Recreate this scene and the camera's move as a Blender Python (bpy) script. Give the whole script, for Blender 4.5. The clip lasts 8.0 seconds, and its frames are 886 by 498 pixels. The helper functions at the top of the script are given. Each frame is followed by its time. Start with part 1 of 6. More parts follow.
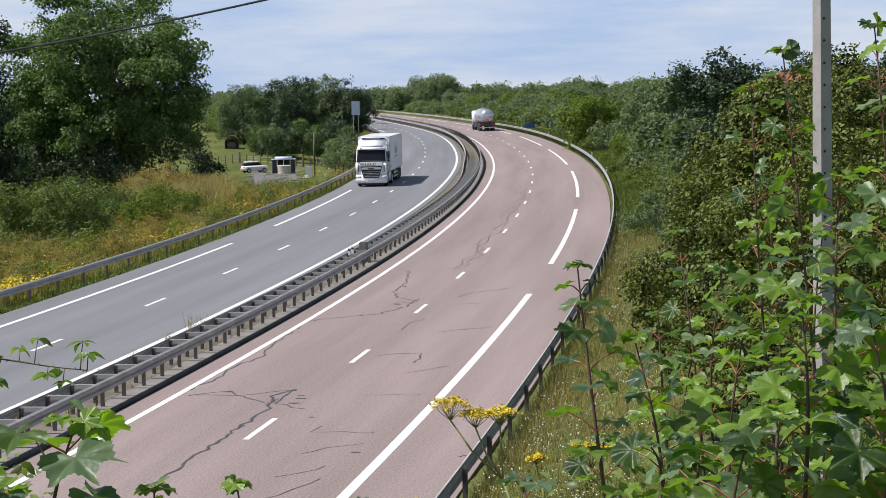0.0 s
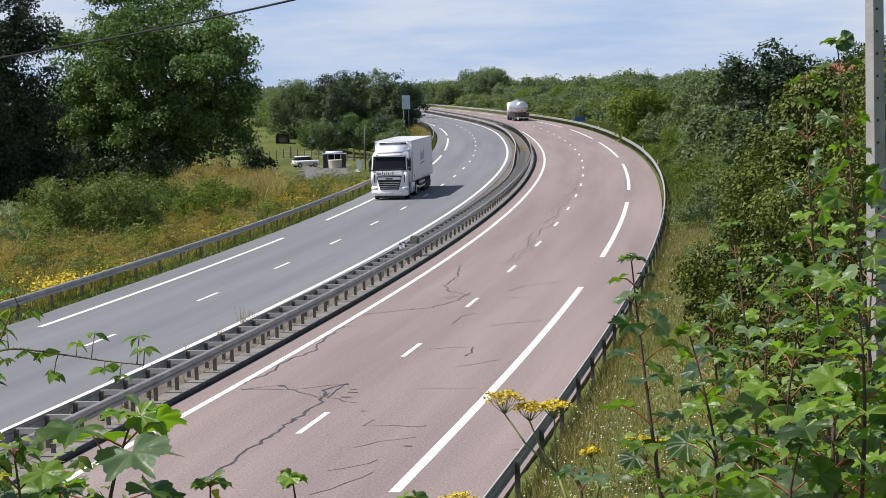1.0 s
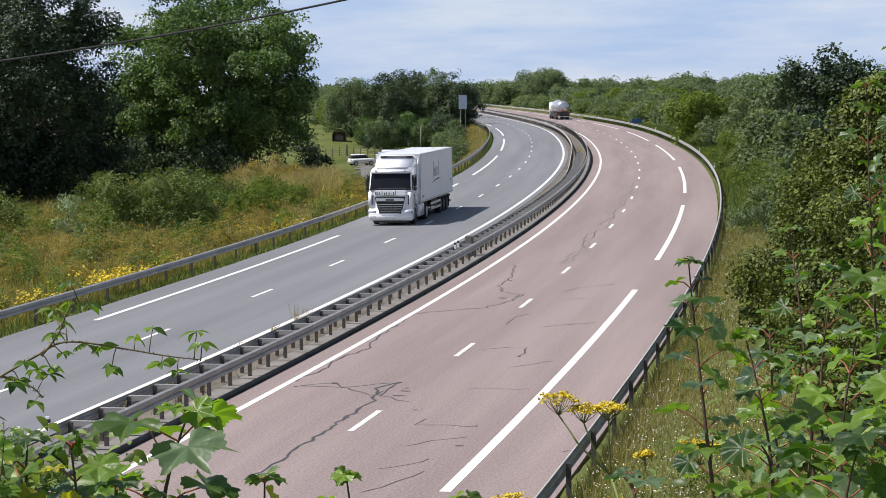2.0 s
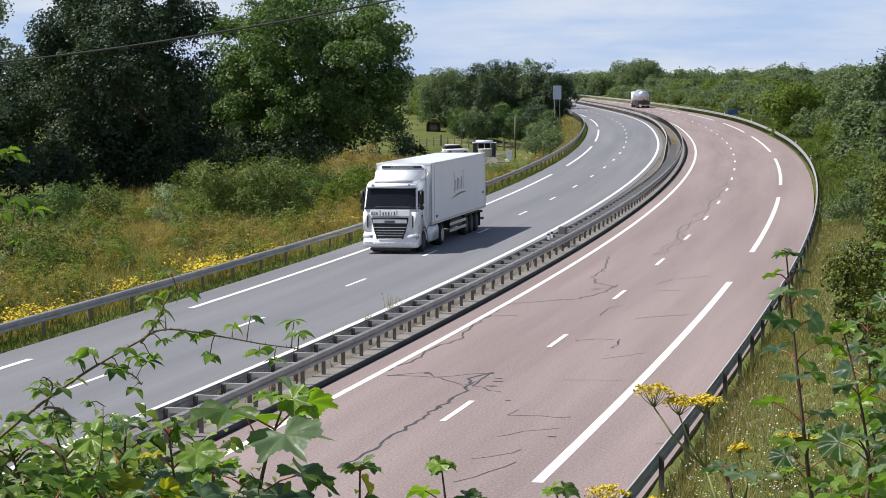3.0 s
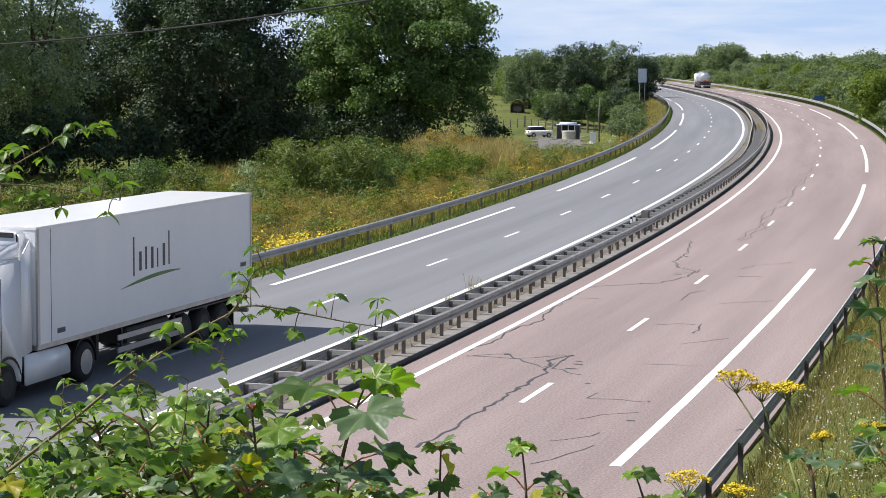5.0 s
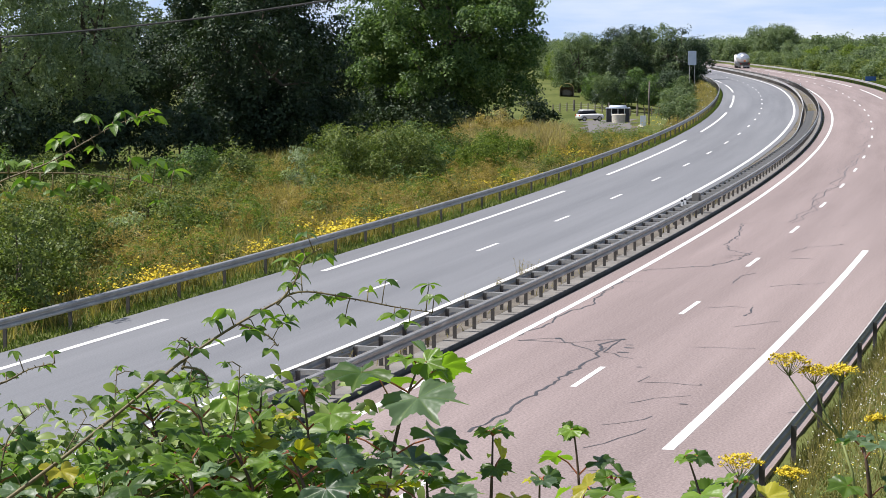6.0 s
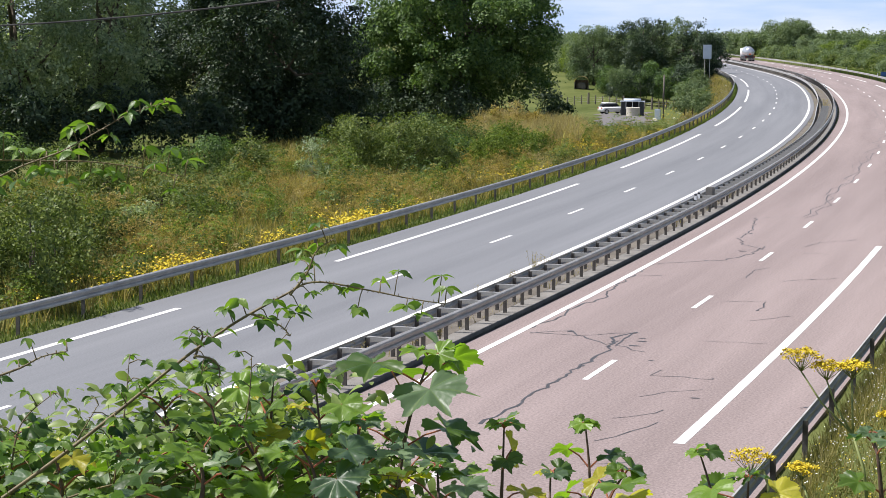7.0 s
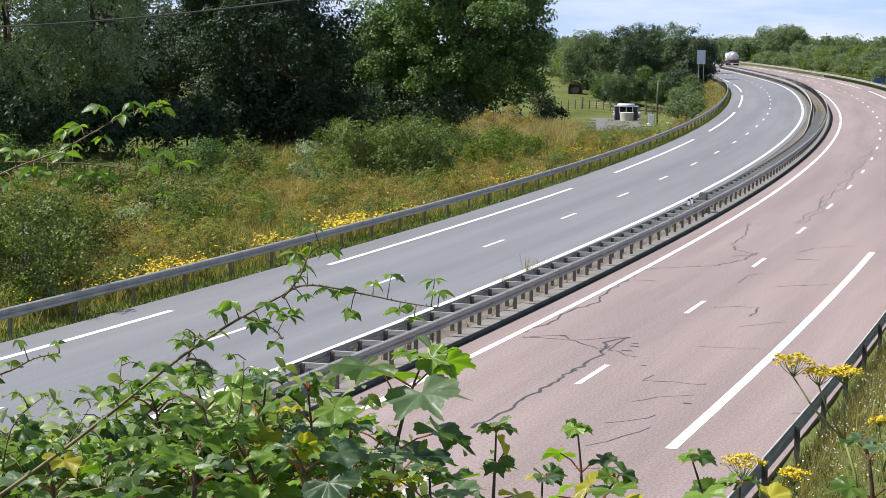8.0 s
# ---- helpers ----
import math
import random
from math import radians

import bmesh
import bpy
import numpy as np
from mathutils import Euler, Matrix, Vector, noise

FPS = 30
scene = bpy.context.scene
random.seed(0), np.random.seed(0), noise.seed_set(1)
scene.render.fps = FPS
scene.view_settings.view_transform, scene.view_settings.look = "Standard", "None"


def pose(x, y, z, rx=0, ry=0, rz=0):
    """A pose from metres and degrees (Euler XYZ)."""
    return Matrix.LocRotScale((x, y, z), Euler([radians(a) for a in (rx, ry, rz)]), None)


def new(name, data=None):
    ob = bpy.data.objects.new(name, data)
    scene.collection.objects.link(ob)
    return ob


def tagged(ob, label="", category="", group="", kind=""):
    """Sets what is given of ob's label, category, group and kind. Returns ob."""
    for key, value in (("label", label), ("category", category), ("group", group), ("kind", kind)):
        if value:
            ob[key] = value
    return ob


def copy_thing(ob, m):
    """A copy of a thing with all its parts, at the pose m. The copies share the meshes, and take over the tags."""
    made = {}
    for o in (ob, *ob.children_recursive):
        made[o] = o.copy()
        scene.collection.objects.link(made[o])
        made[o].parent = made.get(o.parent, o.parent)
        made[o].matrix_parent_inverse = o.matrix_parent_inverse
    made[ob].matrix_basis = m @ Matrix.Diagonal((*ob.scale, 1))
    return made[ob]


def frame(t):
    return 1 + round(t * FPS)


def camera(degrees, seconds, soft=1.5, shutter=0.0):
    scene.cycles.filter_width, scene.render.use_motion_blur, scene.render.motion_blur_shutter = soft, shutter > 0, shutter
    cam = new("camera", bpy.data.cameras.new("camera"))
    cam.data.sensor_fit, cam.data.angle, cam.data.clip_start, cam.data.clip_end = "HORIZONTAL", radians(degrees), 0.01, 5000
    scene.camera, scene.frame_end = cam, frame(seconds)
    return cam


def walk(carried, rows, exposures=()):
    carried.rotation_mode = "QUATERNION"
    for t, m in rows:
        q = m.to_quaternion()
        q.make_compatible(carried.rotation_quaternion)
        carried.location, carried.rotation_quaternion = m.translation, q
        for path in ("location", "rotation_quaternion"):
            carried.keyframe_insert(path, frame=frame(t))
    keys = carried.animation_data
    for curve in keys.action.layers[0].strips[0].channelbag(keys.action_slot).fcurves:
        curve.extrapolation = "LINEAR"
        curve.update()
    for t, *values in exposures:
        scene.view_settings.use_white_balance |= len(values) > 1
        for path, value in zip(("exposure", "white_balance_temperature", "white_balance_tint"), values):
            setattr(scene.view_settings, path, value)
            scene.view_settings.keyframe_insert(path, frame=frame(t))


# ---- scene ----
# ---- camera: stands on the bank beside the bridge and pans left ----
EYE_Z = 7.888
AIM = [  # seconds, yaw to the left, pitch, roll
    (0, 0.000, -4.472, -1.138),
    (0.5, 0.732, -4.547, -1.387),
    (1, 1.467, -4.618, -1.515),
    (1.5, 2.207, -4.667, -1.071),
    (2, 3.029, -4.592, -0.714),
    (2.2, 4.141, -4.587, -0.744),
    (3.3, 5.857, -4.963, -0.553),
    (3.5, 6.011, -5.041, -0.555),
    (4, 6.360, -5.176, -0.534),
    (4.5, 7.282, -5.263, -0.188),
    (4.7, 7.566, -5.304, 0.079),
    (5.8, 9.361, -5.706, -0.134),
    (6, 9.509, -5.816, -0.318),
    (6.5, 9.802, -6.026, -0.202),
    (7, 9.884, -6.056, 0.190),
    (7.5, 9.756, -6.019, 0.415),
    (8, 9.685, -5.944, 0.515),
]
cam = camera(24.975, 8.0, soft=0.6)
PATH = [(t, pose(0.03 * max(0.0, 1 - t / 4.0), 0, EYE_Z, 90 + p, 0, w) @ pose(0, 0, 0, 0, 0, r)) for t, w, p, r in AIM]
walk(cam, PATH, exposures=((0, 0.09, 6390, 13), (2, 0.13, 6380, 13), (4.5, 0.29, 6380, 13), (6.5, 0.42, 6340, 13), (8, 0.42, 6340, 13)))

# ---- light: summer sky with thin cloud, sun high on the left ----
SUN_TO = Vector((-2.5, -0.4, 4.0)).normalized()
sun = new("sun", bpy.data.lights.new("sun", "SUN"))
sun.data.energy, sun.data.angle, sun.data.color = 5.0, radians(0.53), (1.0, 0.955, 0.89)
sun.rotation_euler = (-SUN_TO).to_track_quat("-Z", "Y").to_euler()
world = bpy.data.worlds.new("sky")
scene.world = world
world.use_nodes = True
wt = world.node_tree
wt.nodes.clear()
sky = wt.nodes.new("ShaderNodeTexSky")
sky.sky_type, sky.sun_disc = "NISHITA", False
sky.sun_elevation, sky.sun_rotation = math.asin(SUN_TO.z), math.atan2(SUN_TO.x, SUN_TO.y)
sky.air_density, sky.dust_density, sky.ozone_density = 1.0, 1.2, 1.0
wcoord = wt.nodes.new("ShaderNodeTexCoord")
wmap = wt.nodes.new("ShaderNodeMapping")
wmap.inputs["Scale"].default_value = (3.0, 3.0, 19.0)
wnoise = wt.nodes.new("ShaderNodeTexNoise")
wnoise.inputs["Scale"].default_value = 2.6
wnoise.inputs["Detail"].default_value = 8
wnoise.inputs["Roughness"].default_value = 0.58
wramp = wt.nodes.new("ShaderNodeValToRGB")
wramp.color_ramp.elements[0].position, wramp.color_ramp.elements[0].color = 0.36, (5.2, 6.9, 9.6, 1)
wramp.color_ramp.elements[1].position, wramp.color_ramp.elements[1].color = 0.64, (8.0, 8.8, 9.9, 1)
wsplit = wt.nodes.new("ShaderNodeSeparateXYZ")
whaze = wt.nodes.new("ShaderNodeMapRange")
whaze.inputs["From Min"].default_value, whaze.inputs["From Max"].default_value = 0.10, 0.36
whaze.inputs["To Min"].default_value, whaze.inputs["To Max"].default_value = 0.92, 0.06
wmix = wt.nodes.new("ShaderNodeMixRGB")
wt.links.new(wcoord.outputs["Generated"], wsplit.inputs[0])
wt.links.new(wsplit.outputs["Z"], whaze.inputs["Value"])
wt.links.new(whaze.outputs[0], wmix.inputs["Fac"])
wt.links.new(wramp.outputs[0], wmix.inputs["Color2"])
wbg = wt.nodes.new("ShaderNodeBackground")
wbg.inputs["Strength"].default_value = 0.08
wout = wt.nodes.new("ShaderNodeOutputWorld")
wt.links.new(wcoord.outputs["Generated"], wmap.inputs["Vector"])
wt.links.new(wmap.outputs[0], wnoise.inputs["Vector"])
wt.links.new(wnoise.outputs["Fac"], wramp.inputs[0])
wt.links.new(sky.outputs[0], wmix.inputs["Color1"])
wt.links.new(wmix.outputs[0], wbg.inputs["Color"])
wt.links.new(wbg.outputs[0], wout.inputs[0])

NEAR_OUTER = [(44 + 52 * k, 83 + 52 * k) for k in range(-3, 14)]
FAR_OUTER = [(19.5 + 52 * k, 58.5 + 52 * k) for k in range(-3, 14)]

# ---- materials ----
def node(nt, kind, **inputs):
    n = nt.nodes.new(kind)
    for key, value in inputs.items():
        n.inputs[key.replace("_", " ")].default_value = value
    return n


def surface(name, low, high, rough=0.8, scale=2.0, fine=60.0, bump=0.2, metal=0.0, stretch=(1, 1, 1), uv=False,
            random_tint=0.0, fine_mix=0.35, spec=0.5, coat=0.0, edge=0.17):
    """Two colours mixed by noise at two scales, with fine relief."""
    m = bpy.data.materials.new(name)
    m.use_nodes = True
    nt = m.node_tree
    bsdf = nt.nodes["Principled BSDF"]
    coord = nt.nodes.new("ShaderNodeTexCoord")
    mapping = nt.nodes.new("ShaderNodeMapping")
    mapping.inputs["Scale"].default_value = stretch
    nt.links.new(coord.outputs["UV" if uv else "Object"], mapping.inputs["Vector"])
    a = node(nt, "ShaderNodeTexNoise", Scale=scale, Detail=6.0, Roughness=0.6)
    b = node(nt, "ShaderNodeTexNoise", Scale=fine, Detail=3.0, Roughness=0.65)
    nt.links.new(mapping.outputs[0], a.inputs["Vector"])
    nt.links.new(coord.outputs["UV" if uv else "Object"], b.inputs["Vector"])
    mix = nt.nodes.new("ShaderNodeMix")
    mix.inputs["Factor"].default_value = fine_mix
    nt.links.new(a.outputs["Fac"], mix.inputs["A"])
    nt.links.new(b.outputs["Fac"], mix.inputs["B"])
    ramp = nt.nodes.new("ShaderNodeValToRGB")
    ramp.color_ramp.elements[0].position, ramp.color_ramp.elements[0].color = 0.5 - edge, (*low, 1)
    ramp.color_ramp.elements[1].position, ramp.color_ramp.elements[1].color = 0.5 + edge, (*high, 1)
    nt.links.new(mix.outputs["Result"], ramp.inputs[0])
    last = ramp.outputs[0]
    if random_tint:
        info = nt.nodes.new("ShaderNodeObjectInfo")
        hsv = nt.nodes.new("ShaderNodeHueSaturation")
        rng = node(nt, "ShaderNodeMapRange", To_Min=1 - random_tint, To_Max=1 + random_tint)
        nt.links.new(info.outputs["Random"], rng.inputs["Value"])
        nt.links.new(rng.outputs[0], hsv.inputs["Value"])
        nt.links.new(last, hsv.inputs["Color"])
        last = hsv.outputs[0]
    nt.links.new(last, bsdf.inputs["Base Color"])
    bsdf.inputs["Roughness"].default_value = rough
    bsdf.inputs["Metallic"].default_value = metal
    bsdf.inputs["Specular IOR Level"].default_value = spec
    bsdf.inputs["Coat Weight"].default_value = coat
    if bump:
        bm_node = node(nt, "ShaderNodeBump", Strength=bump, Distance=0.01)
        nt.links.new(b.outputs["Fac"], bm_node.inputs["Height"])
        nt.links.new(bm_node.outputs[0], bsdf.inputs["Normal"])
    return m


def foliage(name, dark, light, rough=0.55, glow=0.35, spec=0.15, lit=(1.4, 1.5, 0.72)):
    """Leaves: colour varies leaf by leaf, and light passes through them."""
    m = bpy.data.materials.new(name)
    m.use_nodes = True
    nt = m.node_tree
    bsdf, out = nt.nodes["Principled BSDF"], nt.nodes["Material Output"]
    geo = nt.nodes.new("ShaderNodeNewGeometry")
    coord = nt.nodes.new("ShaderNodeTexCoord")
    big = node(nt, "ShaderNodeTexNoise", Scale=0.7, Detail=3.0)
    nt.links.new(coord.outputs["Object"], big.inputs["Vector"])
    mix = nt.nodes.new("ShaderNodeMix")
    mix.inputs["Factor"].default_value = 0.5
    nt.links.new(geo.outputs["Random Per Island"], mix.inputs["A"])
    nt.links.new(big.outputs["Fac"], mix.inputs["B"])
    ramp = nt.nodes.new("ShaderNodeValToRGB")
    ramp.color_ramp.elements[0].position, ramp.color_ramp.elements[0].color = 0.2, (*dark, 1)
    ramp.color_ramp.elements[1].position, ramp.color_ramp.elements[1].color = 0.85, (*light, 1)
    nt.links.new(mix.outputs["Result"], ramp.inputs[0])
    nt.links.new(ramp.outputs[0], bsdf.inputs["Base Color"])
    bsdf.inputs["Roughness"].default_value = rough
    bsdf.inputs["Specular IOR Level"].default_value = spec
    through_leaf = nt.nodes.new("ShaderNodeBsdfTranslucent")
    tint = nt.nodes.new("ShaderNodeMixRGB")
    tint.blend_type = "MULTIPLY"
    tint.inputs["Fac"].default_value = 1.0
    tint.inputs["Color2"].default_value = (*lit, 1)
    nt.links.new(ramp.outputs[0], tint.inputs["Color1"])
    nt.links.new(tint.outputs[0], through_leaf.inputs["Color"])
    blend = nt.nodes.new("ShaderNodeMixShader")
    blend.inputs[0].default_value = glow
    nt.links.new(bsdf.outputs[0], blend.inputs[1])
    nt.links.new(through_leaf.outputs[0], blend.inputs[2])
    nt.links.new(blend.outputs[0], out.inputs["Surface"])
    return m


ASPHALT_GREY = surface("grey_asphalt", (0.13, 0.135, 0.145), (0.21, 0.215, 0.225), 0.85, 0.5, 20.0, 0.35, stretch=(1.3, 0.035, 1), uv=True, fine_mix=0.5, edge=0.14)
ASPHALT_RED = surface("reddish_asphalt", (0.165, 0.128, 0.12), (0.335, 0.268, 0.252), 0.88, 0.45, 17.0, 0.5, stretch=(1.1, 0.05, 1), uv=True, fine_mix=0.62, edge=0.13)
SHOULDER = surface("shoulder_asphalt", (0.10, 0.095, 0.09), (0.19, 0.175, 0.165), 0.9, 0.8, 30.0, 0.4, uv=True)
CONCRETE = surface("concrete", (0.14, 0.13, 0.12), (0.27, 0.255, 0.23), 0.9, 1.2, 30.0, 0.4)
SOIL = surface("median_soil", (0.07, 0.06, 0.048), (0.20, 0.175, 0.14), 0.95, 0.8, 12.0, 0.6)
PAINT = surface("road_paint", (0.62, 0.61, 0.58), (0.82, 0.81, 0.79), 0.6, 2.0, 40.0, 0.15)
SEAL = surface("crack_seal", (0.035, 0.034, 0.036), (0.075, 0.072, 0.072), 0.55, 2.0, 30.0, 0.2)
STEEL = surface("galvanised_steel", (0.29, 0.285, 0.27), (0.50, 0.49, 0.465), 0.55, 1.5, 25.0, 0.08, metal=0.35)
POST_STEEL = surface("weathered_steel", (0.055, 0.05, 0.047), (0.13, 0.12, 0.11), 0.6, 3.0, 30.0, 0.1, metal=0.3)
MEADOW = surface("meadow_ground", (0.06, 0.08, 0.022), (0.15, 0.165, 0.055), 0.95, 0.12, 1.3, 0.5, spec=0.04)
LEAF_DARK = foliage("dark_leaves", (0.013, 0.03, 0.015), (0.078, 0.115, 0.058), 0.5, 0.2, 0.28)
LEAF_MID = foliage("light_leaves", (0.06, 0.105, 0.02), (0.23, 0.29, 0.06), 0.5, 0.4)
LEAF_ACACIA = foliage("acacia_leaves", (0.024, 0.062, 0.019), (0.185, 0.275, 0.082), 0.5, 0.34, 0.28)
LEAF_GREY = foliage("willow_leaves", (0.115, 0.165, 0.09), (0.44, 0.50, 0.33), 0.45, 0.44, 0.35)
LEAF_HEDGE = foliage("hedge_leaves", (0.014, 0.03, 0.008), (0.19, 0.225, 0.042), 0.5, 0.14, 0.2)
# Distance haze is mixed into this leaf colour: lighter and bluer green.
LEAF_HAZED = foliage("hazed_leaves", (0.065, 0.105, 0.052), (0.23, 0.285, 0.15), 0.55, 0.32)
LEAF_BUSH = foliage("bush_leaves", (0.034, 0.066, 0.018), (0.21, 0.255, 0.06), 0.5, 0.26, 0.2)
GRASS_GREEN = foliage("green_grass", (0.045, 0.085, 0.02), (0.20, 0.235, 0.065), 0.7, 0.4, 0.15)
LEAF_NEAR = foliage("undergrowth_leaves", (0.022, 0.05, 0.014), (0.33, 0.42, 0.13), 0.42, 0.36, 0.35)
GRASS = foliage("grass", (0.085, 0.09, 0.028), (0.40, 0.32, 0.11), 0.7, 0.42, 0.15)
GRASS_VERGE = foliage("verge_grass", (0.10, 0.105, 0.03), (0.36, 0.31, 0.13), 0.7, 0.36, 0.15)
GRASS_DRY = foliage("dry_grass", (0.25, 0.20, 0.10), (0.48, 0.40, 0.21), 0.7, 0.45, 0.15)
YELLOW = surface("yellow_petals", (0.50, 0.37, 0.008), (0.72, 0.56, 0.02), 0.7, 8.0, 60.0, 0.0)
WHITE_PETAL = surface("white_petals", (0.62, 0.62, 0.55), (0.80, 0.80, 0.74), 0.7, 8.0, 60.0, 0.0)
BRUSH_GOLD = foliage("golden_brush", (0.15, 0.115, 0.035), (0.43, 0.335, 0.115), 0.7, 0.4, 0.1)
BARK = surface("bark", (0.05, 0.04, 0.03), (0.15, 0.12, 0.09), 0.95, 3.0, 30.0, 0.8, stretch=(3, 3, 0.5))

# ---- the road's line: curvature and grade along it, zero at one lane mark ----
STEP = 2.0
RS = np.arange(-90, 1100, STEP)
BENDS = ((-90, 0.0), (-60, 0.3), (0, 0.783), (40, 0.808), (80, 0.781), (120, 0.863), (160, 0.986), (200, 0.514), (240, 1.004), (280, 0.757),
         (340, 0.004), (420, 0.176), (520, -0.105), (900, -0.403), (1100, -0.403))
RISES = ((-90, 0), (0, 0.0214), (60, 0.0929), (120, 0.051), (180, -0.0203), (240, -0.0383), (300, -0.0312), (400, -0.02), (520, 0.0), (1100, 0.0))


def running(values, start):
    total = np.cumsum(values) * STEP
    return total - np.interp(0, RS, total) + start


R_TURN = running(np.interp(RS, *zip(*BENDS)) / 1000, -0.14863)
R_X = running(-np.sin(R_TURN), -4.387)
R_Y = running(np.cos(R_TURN), 47.117)
R_Z = running(running(np.interp(RS, *zip(*RISES)) / 1000, 0.0), 0.0)


def road_point(s, d, z=0.0):
    """World place s metres along the road, d to the left of the carriageway's lane marks, z above it."""
    h = np.interp(s, RS, R_TURN)
    return (float(np.interp(s, RS, R_X) - d * np.cos(h)), float(np.interp(s, RS, R_Y) - d * np.sin(h)), float(np.interp(s, RS, R_Z) + z))


def road_frame(s, d, z=0.0):
    """A pose on the road with y along it and x to its right."""
    return Matrix.Translation(road_point(s, d, z)) @ Matrix.Rotation(float(np.interp(s, RS, R_TURN)), 4, "Z")


def road_coords(x, y):
    """Along and left of the road's line, for arrays of places."""
    x, y = np.asarray(x, float), np.asarray(y, float)
    best = np.full(x.shape, 1e18)
    at = np.zeros(x.shape, int)
    for i in range(0, len(RS), 2):
        q = (x - R_X[i]) ** 2 + (y - R_Y[i]) ** 2
        near = q < best
        best[near], at[near] = q[near], i
    h = R_TURN[at]
    dx, dy = x - R_X[at], y - R_Y[at]
    return RS[at] + (-dx * np.sin(h) + dy * np.cos(h)), -(dx * np.cos(h) + dy * np.sin(h))


def mesh_object(name, verts, faces, material, parent=None, label="", smooth=False, uvs=None):
    me = bpy.data.meshes.new(name)
    me.from_pydata(verts, [], faces)
    me.materials.append(material)
    if smooth:
        me.polygons.foreach_set("use_smooth", [True] * len(me.polygons))
    if uvs is not None:
        layer = me.uv_layers.new(name="UVMap")
        flat = np.array([uvs[l.vertex_index] for l in me.loops], float).ravel()
        layer.data.foreach_set("uv", flat)
    me.update()
    ob = new(name, me)
    if parent:
        ob.parent = parent
    if label:
        ob["label"] = label
    return ob


def part(name, bm, material, parent=None, label="", smooth=False):
    me = bpy.data.meshes.new(name)
    bm.to_mesh(me)
    bm.free()
    me.materials.append(material)
    if smooth:
        me.polygons.foreach_set("use_smooth", [True] * len(me.polygons))
    ob = new(name, me)
    if parent:
        ob.parent = parent
    if label:
        ob["label"] = label
    return ob


def ribbon(name, d0, d1, s0, s1, z, material, thick=0.12, step=2.0, cols=1, wobble=0.0, parent=None):
    """A strip of pavement along the road, with an underside."""
    n = max(2, int((s1 - s0) / step) + 1)
    ss = np.linspace(s0, s1, n)
    verts, faces, uvs = [], [], []
    for s in ss:
        for c in range(cols + 1):
            e = noise.noise((s * 0.7, c * 9.1, d0)) * wobble if c in (0, cols) else 0
            d = d0 + (d1 - d0) * c / cols + e
            verts.append(road_point(s, d, z)), uvs.append((d, s))
        for d in (d0, d1):
            verts.append(road_point(s, d, z - thick)), uvs.append((d, s))
    w = cols + 3
    for i in range(n - 1):
        a, b = i * w, (i + 1) * w
        for c in range(cols):
            faces.append((a + c, b + c, b + c + 1, a + c + 1) if d1 < d0 else (a + c, a + c + 1, b + c + 1, b + c))
        faces.append((a, b, b + cols + 1, a + cols + 1))
        faces.append((a + cols, a + cols + 2, b + cols + 2, b + cols))
    return mesh_object(name, verts, faces, material, parent, uvs=uvs)


def smooth(a, b, x):
    u = np.clip((x - a) / (b - a), 0, 1)
    return u * u * (3 - 2 * u)


# ---- ground: one sheet to the horizon ----
def ground_z(x, y):
    x, y = np.asarray(x, float), np.asarray(y, float)
    s, d = road_coords(x, y)
    base = np.interp(s, RS, R_Z)
    wave = 0.25 * np.sin(x * 0.21 + 1.3) * np.sin(y * 0.17) + 0.15 * np.sin(x * 0.53 + y * 0.41)
    z = base - 0.10
    # left: verge level with the road, lower ground round the yard, a meadow that rises behind it
    yard = smooth(100, 122, s - 0.9 * (d - 16)) * (1 - smooth(330, 420, s))
    far_left = smooth(17.0, 34.0, d) * (1 - yard) + smooth(15.4, 22.0, d) * yard
    z = z + far_left * (yard * (-2.9 - base) + 0.4 * wave)
    z = z + smooth(295, 345, y) * smooth(20, 40, d) * 2.8 * yard
    # right: rising verge, wooded bank
    z = z + smooth(6.8, 16, -d) * (1.6 + 0.5 * wave) + smooth(6.15, 7.0, -d) * 0.28 * (1 - smooth(90, 140, s))
    # bank under the camera, the approach to the bridge
    bank = (1 - smooth(0.6, 13.5, y)) * smooth(7.2, 11.5, -d)
    z = z * (1 - bank) + 6.1 * bank
    # long swell of the land
    r = np.hypot(x, y)
    z = z + smooth(500, 1500, r) * 6.0 * np.sin(x * 0.0021 + 1.0) * smooth(30, 200, np.abs(d - 5))
    return z


def axis(fine_a, fine_b, step, far_a, far_b):
    left, right, w = [], [], step
    a = fine_a
    while a > far_a:
        w *= 1.25
        a -= w
        left.append(a)
    b, w = fine_b, step
    while b < far_b:
        w *= 1.25
        b += w
        right.append(b)
    return np.array(left[::-1] + list(np.arange(fine_a, fine_b + step / 2, step)) + right)


def build_ground():
    xs, ys = axis(-75, 40, 1.25, -3500, 3500), axis(-12, 300, 1.25, -1500, 4500)
    gx, gy = np.meshgrid(xs, ys)
    gz = ground_z(gx, gy)
    nx, ny = len(xs), len(ys)
    verts = np.stack([gx.ravel(), gy.ravel(), gz.ravel()], 1)
    idx = np.arange(nx * ny).reshape(ny, nx)
    faces = np.stack([idx[:-1, :-1].ravel(), idx[:-1, 1:].ravel(), idx[1:, 1:].ravel(), idx[1:, :-1].ravel()], 1)
    ob = mesh_object("ground", verts.tolist(), faces.tolist(), MEADOW, smooth=True)
    tagged(ob, "rough grassy ground with meadow, verges and banks", "ground", kind="structure")


build_ground()


def setting(ob, label, category):
    return tagged(ob, label, category, kind="structure")


